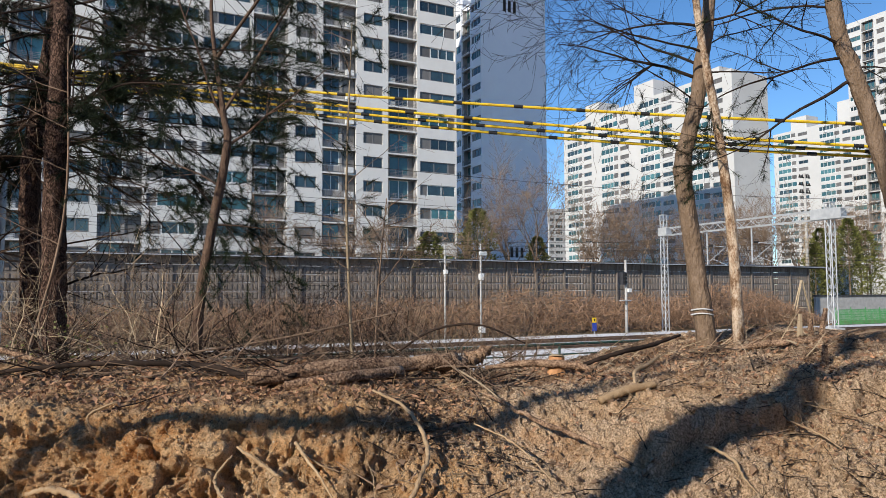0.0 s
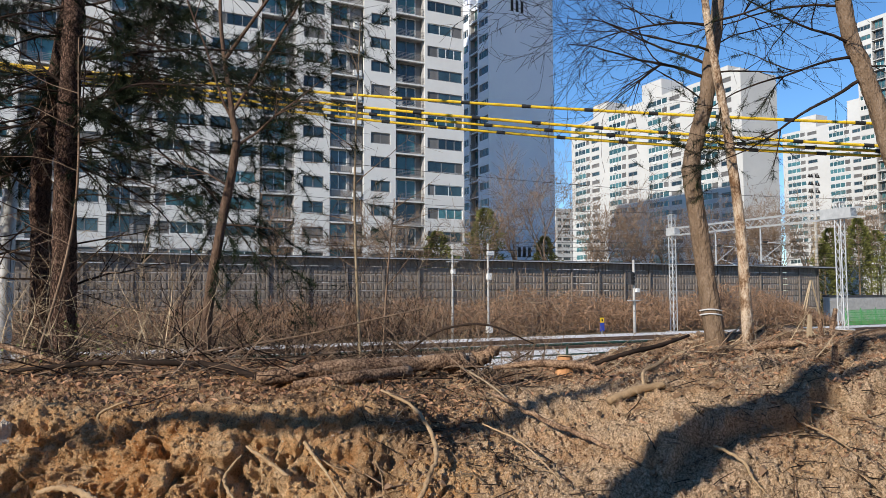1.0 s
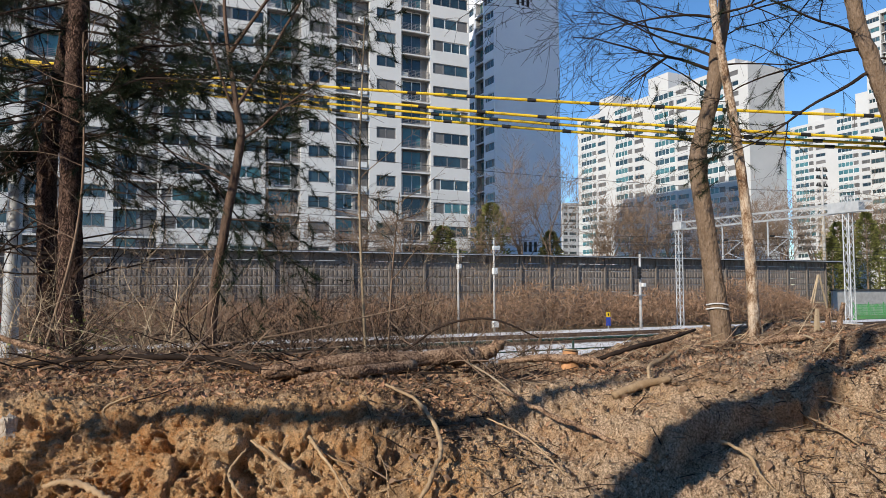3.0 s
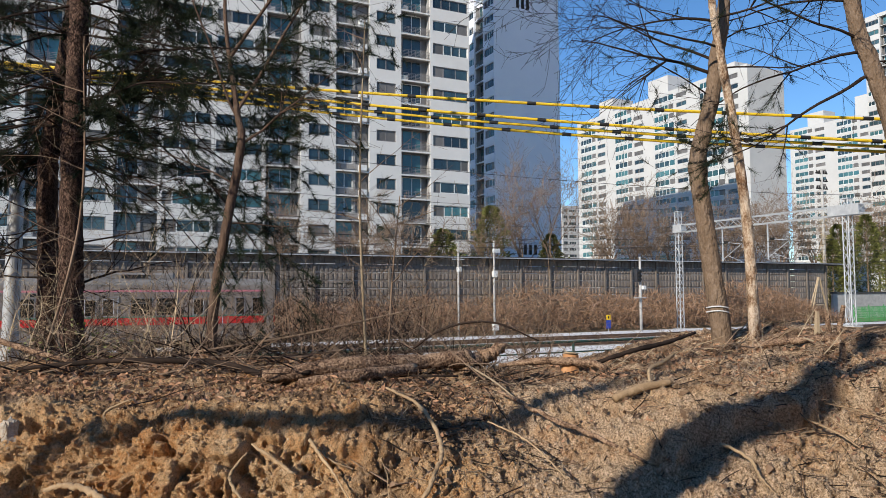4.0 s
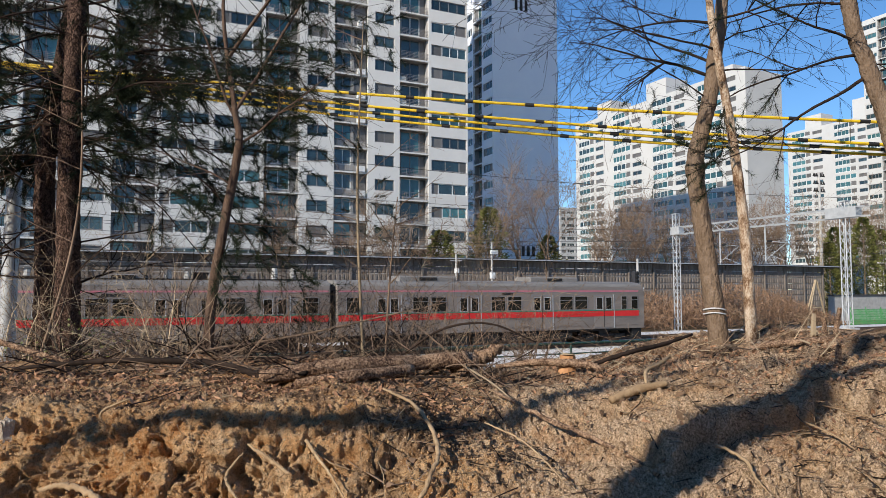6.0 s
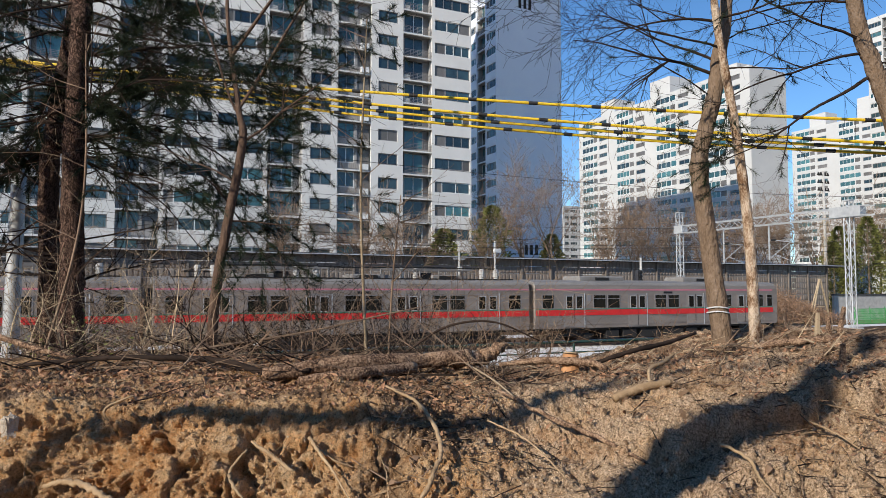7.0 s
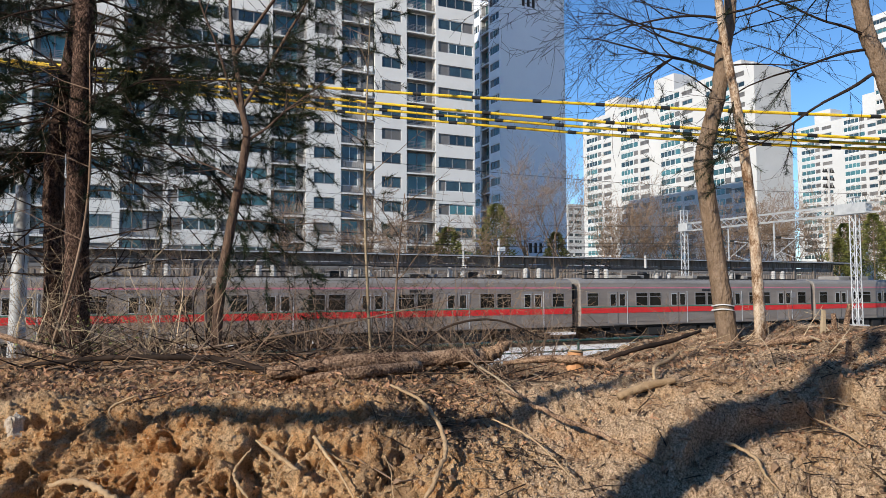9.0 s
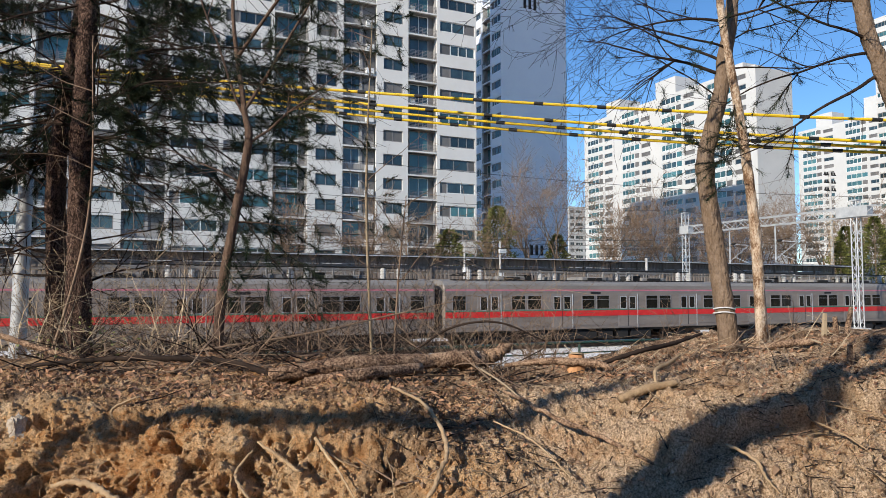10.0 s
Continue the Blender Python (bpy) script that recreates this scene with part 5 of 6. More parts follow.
tree("pine_tree", "darker shaded pine with many dead lower branches", [vw(-4.6, 8.2, 0.45), vw(-4.55, 8.2, 1.4), vw(-4.6, 8.2, 3.0), vw(-4.5, 8.2, 3.9), vw(-4.0, 8.4, 8.5)], [0.14, 0.12, 0.106, 0.097, 0.045], M_BARK, 22,
     limbs=sprays(12, 0.62, 0.95, 3.0, (-0.5, 0.6), 7) + sprays(16, 0.55, 0.98, 1.8, (2.3, 4.1), 8), crown=0.92, rough=0.1, dead=dead_limbs(16, 0.3, 0.75, 1.7, 2))
# bare forked tree
tree("bare_tree", "slim forked deciduous tree without leaves", [vw(-2.27, 6.9, 0.5), vw(-2.21, 6.9, 1.52), vw(-2.11, 6.9, 2.22), vw(-1.97, 6.9, 3.07), vw(-2.02, 6.9, 3.44), vw(-2.15, 6.9, 4.52), vw(-2.03, 6.9, 5.6)], [0.058, 0.05, 0.046, 0.04, 0.027, 0.017, 0.008], M_BARK4, 23, twig_mat=M_BARK4,
     limbs=[(0.66, (0.45, 0.1, 1.0), 2.6, 0.019, 2, dict(up=0.05, bend=0.12, kids=(4, 6), spread=0.6)), (0.62, (-0.5, 0.0, 0.9), 2.2, 0.017, 2, dict(up=0.05, bend=0.14, kids=(3, 5), spread=0.6)),
            (0.5, (0.7, 0.1, 0.5), 1.5, 0.016, 2, dict(bend=0.2)), (0.42, (-0.8, 0.1, 0.3), 1.3, 0.013, 2, dict(bend=0.2)), (0.75, (0.6, -0.2, 0.8), 2.0, 0.02, 2, dict(bend=0.15)), (0.35, (0.8, 0, -0.2), 1.0, 0.01, 1, dict(bend=0.2))])
# thin stems
for k, (b, m, t, r) in enumerate([((-0.77, 7.5), (-0.86, 2.6), (-0.82, 4.6), 0.017), ((-0.55, 7.2), (-0.5, 1.6), (-0.42, 2.6), 0.013), ((-4.0, 6.9), (-3.55, 2.3), (-3.6, 4.2), 0.016), ((-5.2, 7.6), (-5.0, 2.6), (-5.15, 5.0), 0.03)]):
    tree("sapling", "thin bare sapling stem in the undergrowth", [vw(b[0], b[1], 0.5), vw(m[0], b[1], m[1]), vw(t[0], b[1] + 0.1, t[1])], [r, r * 0.85, r * 0.35], M_STRAW if k == 0 else M_TWIG, 30 + k, twig_mat=M_TWIG, sides=7,
         limbs=[(h, (rng.uniform(-1, 1), rng.uniform(-0.4, 0.4), rng.uniform(0.2, 0.9)), rng.uniform(0.5, 1.1), 0.007, 1, dict(bend=0.15, seg=0.12)) for h in (0.3, 0.45, 0.55, 0.65, 0.75, 0.85, 0.95)])
# right-hand pair
bare = dict(up=-0.03, bend=0.17, kids=(4, 6), spread=0.6, shrink=0.6, seg=0.14, floor=0.0022)
tree("bare_tree", "bent brown-barked tree with a white band round its foot", [vw(3.22, 8, 0.85), vw(3.19, 8, 1.1), vw(3.08, 8, 2.0), vw(2.97, 8, 3.0), vw(3.04, 8, 3.4), vw(3.16, 8, 3.85), vw(3.22, 8, 4.3), vw(3.33, 8, 5.0), vw(3.5, 8.1, 7.5)], [0.132, 0.112, 0.1, 0.096, 0.092, 0.085, 0.081, 0.07, 0.035], M_BARK2, 41, knots=((3.0, 0.12), (3.75, 0.05), (4.3, 0.05)),
     limbs=[(0.7, (-1, 0.0, 0.3), 1.75, 0.024, 3, bare), (0.74, (-0.9, 0.4, 0.55), 1.6, 0.02, 3, bare), (0.62, (-0.8, -0.3, 0.4), 1.6, 0.011, 2, bare), (0.85, (-1, 0.1, 0.2), 1.7, 0.021, 3, bare), (0.9, (-0.8, 0.3, -0.1), 1.6, 0.02, 3, bare),
            (0.8, (0.8, 0.2, 0.5), 1.5, 0.013, 2, bare), (0.95, (-0.9, -0.2, 0.0), 1.6, 0.018, 3, bare)], twig_mat=M_DARKTWIG)
tree("bare_tree", "slender tree with pale flaking bark", [vw(3.5, 7.8, 0.85), vw(3.48, 7.8, 1.1), vw(3.43, 7.8, 2.31), vw(3.3, 7.8, 3.52), vw(3.18, 7.75, 4.13), vw(3.06, 7.7, 4.88), vw(2.95, 7.7, 6.5)], [0.074, 0.063, 0.056, 0.051, 0.045, 0.04, 0.02], M_BARK3, 42,
     limbs=[(0.72, (-1, -0.1, 0.35), 1.7, 0.016, 3, bare), (0.8, (0.9, 0.2, 0.2), 1.8, 0.018, 3, bare), (0.66, (0.9, -0.2, 0.1), 1.3, 0.012, 2, bare), (0.88, (-1, 0.2, 0.4), 1.8, 0.014, 3, bare)])
tree("pine_tree", "leaning pine with sparse needle tufts", [vw(5.6, 7.6, 0.9), vw(5.3, 7.5, 1.9), vw(4.86, 7.5, 3.55), vw(4.7, 7.5, 4.07), vw(4.52, 7.5, 4.76), vw(4.25, 7.5, 7.5)], [0.13, 0.11, 0.092, 0.086, 0.08, 0.04], M_BARK2, 43,
     limbs=[(0.56, (-1, 0.1, -0.55), 1.9, 0.028, 2, dict(up=0.0, bend=0.12, kids=(6, 8), spread=0.8, shrink=0.5, seg=0.13)), (0.66, (-1, 0.1, 0.02), 2.0, 0.022, 2, dict(up=0.0, bend=0.14, kids=(5, 7), spread=0.8, shrink=0.5, seg=0.13)),
            (0.72, (-1, -0.2, 0.3), 1.7, 0.018, 2, dict(up=-0.02, bend=0.14, kids=(5, 7), seg=0.13)), (0.6, (0.9, 0.2, 0.1), 0.9, 0.014, 2, dict(bend=0.15, kids=(4, 6), seg=0.13)), (0.8, (-0.9, 0.3, 0.0), 1.9, 0.018, 2, dict(bend=0.15, kids=(5, 7), seg=0.13))], crown=0.6, rough=0.08)


def shrub(u, v, h, n, seed, mat, spread=0.8, r=0.007, lv=1, label="leafless tangled shrub of thin twigs", zoff=0.0):
    rng = random.Random(seed)
    base = vw(u, v, soil(u, v) - 0.04 + zoff)
    th = tagged(empty("bare_shrub", base), label, "shrub", "bare shrubs on the bank")
    sh, tips = Shape(), []
    for _ in range(n):
        a = rng.uniform(0, 2 * math.pi)
        s = rng.uniform(0, spread)
        d = Vector((math.cos(a) * s, math.sin(a) * s, rng.uniform(0.15, 0.85)))
        grow(sh, Vector((rng.gauss(0, 0.12), rng.gauss(0, 0.12), 0)), d, h * rng.uniform(0.6, 1.25), r * rng.uniform(0.6, 1.3), lv, rng, tips, bend=0.24, up=-0.02, kids=(4, 7), spread=0.75, seg=0.13, start=0.15)
    sh.make("branchwork", mat, th)
    return th


rs = random.Random(77)
for k in range(40):
    u = -4.6 + 5.8 * (k + 0.5) / 40 + rs.uniform(-0.15, 0.15)
    v = rs.uniform(6.6, 9.4)
    shrub(u * v / 7.6, v, rs.uniform(0.7, 1.35) * (1.0 if u < 0.1 else 0.65), rs.randint(7, 11), 100 + k, rs.choice((M_TWIG, M_STRAW, M_TWIG, M_DARKTWIG)), r=0.0075)
for k in range(15):
    v = rs.uniform(7.2, 10.0)
    shrub((-4.6 + 5.6 * (k + rs.random()) / 15) * v / 7.6, v, rs.uniform(1.0, 1.7), rs.randint(4, 6), 400 + k, rs.choice((M_TWIG, M_TWIG, M_STRAW, M_DARKTWIG)), r=0.006, lv=2, spread=1.0, label="tall leafless shrub of fine arching twigs")
for k in range(9):
    u = rs.uniform(0.3, 4.6)
    shrub(u, rs.uniform(7.4, 9.0), rs.uniform(0.3, 0.7), 3, 160 + k, rs.choice((M_TWIG, M_STRAW)), r=0.005, label="few dry upright stalks among leaves")


# far growth beyond the tracks: dry vines at the barrier's foot, trees behind it
def vine_hedge():
    rng = random.Random(5)
    sh = Shape()
    for k in range(14000):
        x = rng.uniform(-6, 71.5)
        y = rng.uniform(49.3, 54.6)
        top = np.interp(x, [-6, 20, 24, 27.6, 31, 33.7, 37, 39.8, 44.3, 48, 52.7, 56, 59.8, 64.7, 69, 71.7], [0.5, 0.7, 1.1, 0.4, 1.3, 1.8, 1.1, 1.6, 0.7, 1.3, 1.0, 1.7, 2.35, 1.5, -0.3, -1.8])
        top += 0.35 * math.sin(x * 2.1) * math.sin(x * 0.9 + 2)
        z = FORM + (top - FORM) * rng.random() ** 0.7 * (0.6 + 0.4 * (y - 49.3) / 2.5 if y < 51.8 else 1.0)
        p = Vector((x, y, z))
        d = Vector((rng.gauss(0, 0.7), rng.gauss(0, 0.6), rng.gauss(0.25, 0.7))).normalized()
        q = p + d * rng.uniform(0.3, 0.8)
        e = q + (d + Vector((rng.gauss(0, 0.4), rng.gauss(0, 0.4), -0.5))).normalized() * rng.uniform(0.2, 0.5)
        sh.tube([p, q, e], [0.024, 0.018, 0.01], 3, cap=False)
        s = Vector((rng.gauss(0, 1), rng.gauss(0, 1), rng.gauss(0, 1))).normalized() * 0.08
        for b in (p, q, e):
            if rng.random() < 0.55:
                t = b + Vector((rng.gauss(0, 0.07), rng.gauss(0, 0.07), rng.gauss(0, 0.07)))
                sh.tri(t, t + s, t + s.cross(Vector((0.3, 0.5, 0.8))) * 1.2 + s * 0.5)
    tagged(sh.make("dry_vine_hedge", M_SHRUB), "brown dry vines and brush heaped against the barrier", "brush", kind="stuff")


vine_hedge()


def far_tree(x, y, h, seed, mat=M_TWIG, r=0.12, z=-2.0):
    rng = random.Random(seed)
    th = tagged(empty("bare_tree", (x, y, z)), "leafless deciduous tree behind the barrier", "tree")
    sh, tips = Shape(), []
    sh.tube([(0, 0, 0), (0.1, 0, h * 0.3), (0, 0.1, h * 0.55)], [r, r * 0.85, r * 0.6], 7, cap=False)
    sh.make("trunk", mat, th)
    sh = Shape()
    for k in range(7):
        a = rng.uniform(0, 6.28)
        grow(sh, Vector((0.05, 0.05, h * rng.uniform(0.3, 0.55))), Vector((math.cos(a) * 0.55, math.sin(a) * 0.55, 1)), h * rng.uniform(0.35, 0.55), r * 0.5, 3, rng, tips, bend=0.14, up=0.04, kids=(4, 6), spread=0.6, seg=0.5, floor=0.016)
    sh.make("crown", mat, th)
    return th


def conifer(x, y, h, w, seed, z=-2.0):
    rng = random.Random(seed)
    th = tagged(empty("conifer", (x, y, z)), "yellow-green evergreen conifer behind the barrier", "tree")
    sh = Shape()
    sh.tube([(0, 0, 0), (0, 0, h)], [0.16, 0.03], 7)
    sh.make("trunk", M_BARK2, th)
    sh = Shape()
    for k in range(4200):
        t = rng.random() ** 0.8
        rr = w * min(1, 0.35 + t * 3) * (1 - t) ** 0.45 * (0.5 + 0.5 * rng.random()) * (1 + 0.3 * math.sin(t * 17 + seed) * math.sin(t * 41 + seed * 2))
        a = rng.uniform(0, 6.28)
        rr *= 1 + 0.35 * math.sin(a * 4 + t * 13 + seed) * math.sin(a * 2 + t * 5)
        p = Vector((math.cos(a) * rr, math.sin(a) * rr, h * (0.08 + 0.92 * t)))
        d = Vector((math.cos(a), math.sin(a), rng.uniform(-0.2, 0.9))).normalized()
        s = d.cross(Vector((rng.gauss(0, 1), rng.gauss(0, 1), rng.gauss(0, 1)))).normalized() * 0.09
        sh.tri(p - s, p + s, p + d * rng.uniform(0.2, 0.42))
    sh.make("crown", M_CONIFER, th)
    return th


for k, (x, y, h, w) in enumerate([(38.3, 68, 13.0, 3.0), (30.5, 64, 9.8, 2.6), (48.9, 72, 10.5, 2.6), (88, 62, 12.2, 2.6), (94, 62, 13.8, 3.0), (101, 64, 12.5, 3.0), (84, 60, 10.0, 2.0)]):
    conifer(x, y, h, w, k + 1)
for k, (x, y, h) in enumerate([(48.2, 71, 18.5), (44.9, 72, 15.5), (36.5, 66, 11.5), (26, 64, 10.5), (21, 62, 10), (57.6, 72, 15.5), (60, 66, 13), (62.2, 72, 14.5), (66, 70, 14), (71, 72, 14), (75, 68, 13.5), (79, 72, 14.5), (84, 72, 15), (87, 70, 14.5),
                               (91, 72, 16), (97, 72, 16.5), (103, 72, 16), (112, 72, 16.5), (14, 62, 9.5), (52, 66, 11), (96, 66, 13), (108, 68, 15)]):
    far_tree(x, y, h, 300 + k, M_TWIG, r=0.16)


# trees standing behind the viewer, whose shadows fall over the bank
def shade_tree(pts, radii, seed, branches=()):
    tree("bare_tree", "tall bare tree standing behind the viewpoint", pts, radii, M_BARK2, seed, limbs=branches, twig_mat=M_DARKTWIG)


def back(u, v, z, dist):
    return vw(u, v, z) - sun_way * dist


TOP = Vector((0.3, -0.2, 3.5))
right_shade = [(1.12, 4.0, 0.42), (1.42, 4.2, 0.52), (1.68, 4.42, 0.66), (1.95, 4.56, 0.75), (2.3, 4.66, 0.8), (2.65, 4.95, 0.9), (3.12, 5.55, 1.0), (3.84, 6.36, 1.09), (4.6, 7.2, 1.15)]
left_shade = [(-2.36, 4.08, 0.6), (-2.0, 4.16, 0.75), (-1.6, 4.3, 0.88), (-1.1, 4.27, 0.83), (-0.55, 4.36, 0.83), (0.0, 4.56, 0.75), (0.45, 4.9, 0.73), (1.0, 5.42, 0.82), (1.6, 5.85, 0.9)]
stem = [back(*p, 7.0 + 0.95 * k) for k, p in enumerate(right_shade)]
shade_tree([vw(-4.4, -2.2, 0)] + stem + [stem[-1] + TOP], [0.2, 0.165, 0.16, 0.15, 0.145, 0.14, 0.115, 0.095, 0.085, 0.075, 0.03], 51,
           [(0.62, (0.6, -0.5, 0.6), 2.4, 0.06, 2, dict(bend=0.15)), (0.5, (-0.7, -0.5, 0.5), 2.0, 0.05, 2, dict(bend=0.15)), (0.85, (0.4, -0.5, 0.8), 3.0, 0.05, 3, dict(bend=0.15)), (0.9, (-0.5, -0.5, 0.8), 3.0, 0.05, 3, dict(bend=0.15))])
stem = [back(*p, 7.5 + 0.9 * k) for k, p in enumerate(left_shade)]
shade_tree([vw(-7.2, -0.6, 0)] + stem + [stem[-1] + TOP], [0.1, 0.05, 0.045, 0.055, 0.07, 0.08, 0.085, 0.08, 0.07, 0.06, 0.02], 52,
           [(0.8, (0.6, -0.5, 0.6), 3.0, 0.04, 2, dict(bend=0.15)), (0.9, (-0.5, -0.5, 0.8), 2.5, 0.04, 3, dict(bend=0.15))])


# ---- litter, roots and dead wood on the bank ----
def bank_spots(n, rng, u_range, v_range, weight):
    """Points and normals on the relieved bank, picked by a weight on height of normal."""
    C = GP.shape[1]
    ui = [i for i in range(C) if u_range[0] < GP[100, i, 0] < u_range[1]]
    out = []
    while len(out) < n:
        i, j = rng.choice(ui), rng.randint(19, 464)
        p, nn = GP[j, i], GN[j, i]
        if v_range[0] < p[1] < v_range[1] and rng.random() < weight(nn[2], p):
            out.append((vw(*p), vw(nn[0], nn[1], nn[2])))
    return out


def frame_on(n, rng):
    t = n.cross(Vector((rng.gauss(0, 1), rng.gauss(0, 1), rng.gauss(0, 1)))).normalized()
    return t, n.cross(t)


def lumps(name, label, n, seed, r0, r1, mat, u_range, v_range, weight, flat=0.7):
    rng, sh = random.Random(seed), Shape()
    for p, nn in bank_spots(n, rng, u_range, v_range, weight):
        t, b = frame_on(nn, rng)
        r = r0 + (r1 - r0) * rng.random() ** 3
        c = p + nn * r * 0.25
        k = len(sh.v)
        for d, s in ((t, 1), (b, 1), (-t, 1), (-b, 1), (nn, flat), (-nn, flat)):
            sh.v.append(c + d * r * s * rng.uniform(0.65, 1.25))
        for a, e in ((0, 1), (1, 2), (2, 3), (3, 0)):
            sh.f += [(k + a, k + e, k + 4), (k + e, k + a, k + 5)]
    tagged(sh.make(name, mat), label, name.replace("_", " "), kind="stuff")


lumps("soil_clods", "crumbled clods of orange clay lying on the cut", 22000, 1, 0.003, 0.012, M_CLOD, (-3.4, 0.6), (3.2, 5.2), lambda z, p: 0.9)
lumps("soil_crumbs", "crumbled dark soil and humus on the bank", 12000, 12, 0.0025, 0.011, M_CRUMB, (-3.4, 3.9), (3.6, 6.6), lambda z, p: (0.9 if p[0] < 0.5 else 0.3) if p[2] > 0.8 else 0.1)
lumps("soil_lumps", "larger broken lumps of earth on the mound", 900, 13, 0.012, 0.04, M_CRUMB, (-0.6, 3.9), (3.8, 6.8), lambda z, p: 0.9 if z > 0.5 else 0.3)
lumps("pebbles", "pale pebbles and gravel in the soil", 16000, 2, 0.0025, 0.0105, M_STONE, (-3.4, 3.9), (3.2, 6.0), lambda z, p: 0.95 if 0.1 < p[0] < 3.2 else 0.06)


def leaf_litter():
    rng, sh = random.Random(3), Shape()
    for p, nn in bank_spots(11000, rng, (-4.4, 4.8), (4.35, 9.0), lambda z, p: (0.03 if z < 0.6 else 0.8) * (1 if p[1] > 6.0 + 0.5 * math.sin(p[0] * 3) else 0.9 if p[0] < 0.4 and p[1] > 4.55 else 0.1 if p[0] < 2.0 else 0.6)):
        nn = (nn + Vector((rng.gauss(0, 0.5), rng.gauss(0, 0.5), rng.gauss(0, 0.3)))).normalized()
        t, b = frame_on(nn, rng)
        ln, w = rng.uniform(0.014, 0.04), rng.uniform(0.006, 0.016)
        c = p + Vector((0, 0, rng.uniform(0.004, 0.022)))
        k = len(sh.v)
        up = nn * w * rng.uniform(-0.2, 0.9)
        sh.v += [c - t * ln, c - b * w + up, c + t * ln * rng.uniform(0.8, 1.1) + nn * rng.uniform(-0.5, 1) * w, c + b * w + up, c]
        sh.f += [(k, k + 1, k + 4), (k + 1, k + 2, k + 4), (k + 2, k + 3, k + 4), (k + 3, k, k + 4)]
    tagged(sh.make("leaf_litter", M_LEAF), "dry curled brown leaves scattered on the bank", "leaves", kind="stuff")


leaf_litter()


def twig_litter(name, label, n, seed, u_range, v_range, mats, l0, l1, r0, r1, lift, weight):
    rng = random.Random(seed)
    shapes = [Shape() for _ in mats]
    for p, nn in bank_spots(n, rng, u_range, v_range, weight):
        t, b = frame_on((nn + Vector((0, 0, 1.5))).normalized(), rng)
        ln, r = rng.uniform(l0, l1), rng.uniform(r0, r1)
        t = (t + Vector((0, 0, rng.uniform(-0.05, lift)))).normalized()
        q = p + Vector((0, 0, r)) - t * ln * 0.4
        pts = []
        for k in range(4):
            pts.append(q.copy())
            t = (t + Vector((rng.gauss(0, 0.16), rng.gauss(0, 0.16), rng.gauss(0, 0.1)))).normalized()
            q = q + t * ln / 3
        rng.choice(shapes).tube(pts, [r, r * 0.9, r * 0.7, r * 0.4], 4, cap=False)
    for sh, mat in zip(shapes, mats):
        tagged(sh.make(name, mat), label, "twigs", kind="stuff")


twig_litter("twig_litter", "fallen twigs and thin sticks on the ground", 800, 5, (-4.4, 4.8), (4.4, 9.2), (M_TWIG, M_STRAW, M_DARKTWIG), 0.1, 0.5, 0.0015, 0.005, 0.2, lambda z, p: (0.9 if z > 0.55 else 0.08) * (1 if p[1] > 5.6 else 0.15))
twig_litter("brushwood", "tangled cut brushwood heaped under the pines", 620, 6, (-4.4, 0.7), (5.5, 9.2), (M_TWIG, M_DARKTWIG, M_DARKTWIG, M_TWIG), 0.3, 1.4, 0.002, 0.009, 0.5, lambda z, p: 0.9 if z > 0.5 else 0.1)
twig_litter("brushwood", "loose brushwood beside the bare trees", 130, 7, (1.2, 4.7), (6.4, 9.0), (M_TWIG, M_STRAW), 0.3, 1.0, 0.003, 0.009, 0.5, lambda z, p: 0.9 if z > 0.5 else 0.1)


twig_litter("root_debris", "matted dry roots and stems on the slope", 520, 9, (-0.4, 1.5), (3.6, 6.2), (M_TWIG, M_ROOT, M_DARKTWIG), 0.08, 0.4, 0.0015, 0.0055, 0.2, lambda z, p: 0.9 if p[0] < 0.35 + 0.35 * (5.6 - p[1]) else 0.08)
twig_litter("root_debris", "matted dry roots on the mound", 1300, 10, (1.3, 4.2), (3.9, 7.0), (M_TWIG, M_ROOT, M_DARKTWIG, M_DARKTWIG), 0.06, 0.35, 0.0012, 0.005, 0.2, lambda z, p: 0.6)


def rootlets():
    rng, sh = random.Random(8), Shape()
    for p, nn in bank_spots(2000, rng, (-3.4, 3.9), (3.3, 5.8), lambda z, p: (0.9 if z < 0.75 else 0.1) * (1 if -1.0 < p[0] < 0.5 or p[0] > 2.4 else 0.35)):
        d = (nn * 0.6 + Vector((rng.gauss(0, 0.5), rng.gauss(0, 0.5), -0.6))).normalized()
        pts, q, r = [], p - nn * 0.01, rng.uniform(0.0012, 0.0036)
        ln = rng.uniform(0.05, 0.26)
        for k in range(5):
            pts.append(q.copy())
            q = q + d * ln / 4
            d = (d + Vector((rng.gauss(0, 0.35), rng.gauss(0, 0.35), -0.25 + rng.gauss(0, 0.3)))).normalized()
        sh.tube(pts, [r, r, r * 0.8, r * 0.6, r * 0.4], 3, cap=False)
    tagged(sh.make("rootlets", M_ROOT), "fine torn rootlets hanging from the cut soil", "roots", kind="stuff")


rootlets()


def wood(name, label, category, pts, radii, mat, seed, side=8, rough=0.12, group="", lift=0.0, jit=0.07):
    """A log, branch or root lying along pts (steps to the side, ahead, height)."""
    P = spline([vw(u, v, z + lift) for u, v, z in pts], 10)
    R = np.interp(np.linspace(0, 1, len(P)), np.linspace(0, 1, len(radii)), radii)
    rng = random.Random(seed)
    P = [p + Vector((rng.gauss(0, 1), rng.gauss(0, 1), rng.gauss(0, 1))) * jit * r for p, r in zip(P, R)]
    sh = Shape()
    sh.tube(P, [r * (1 + rng.uniform(-rough, rough)) for r in R], side, wobble=rough * 0.6, rng=rng)
    return tagged(sh.make(name, mat, smooth=True), label, category, group)


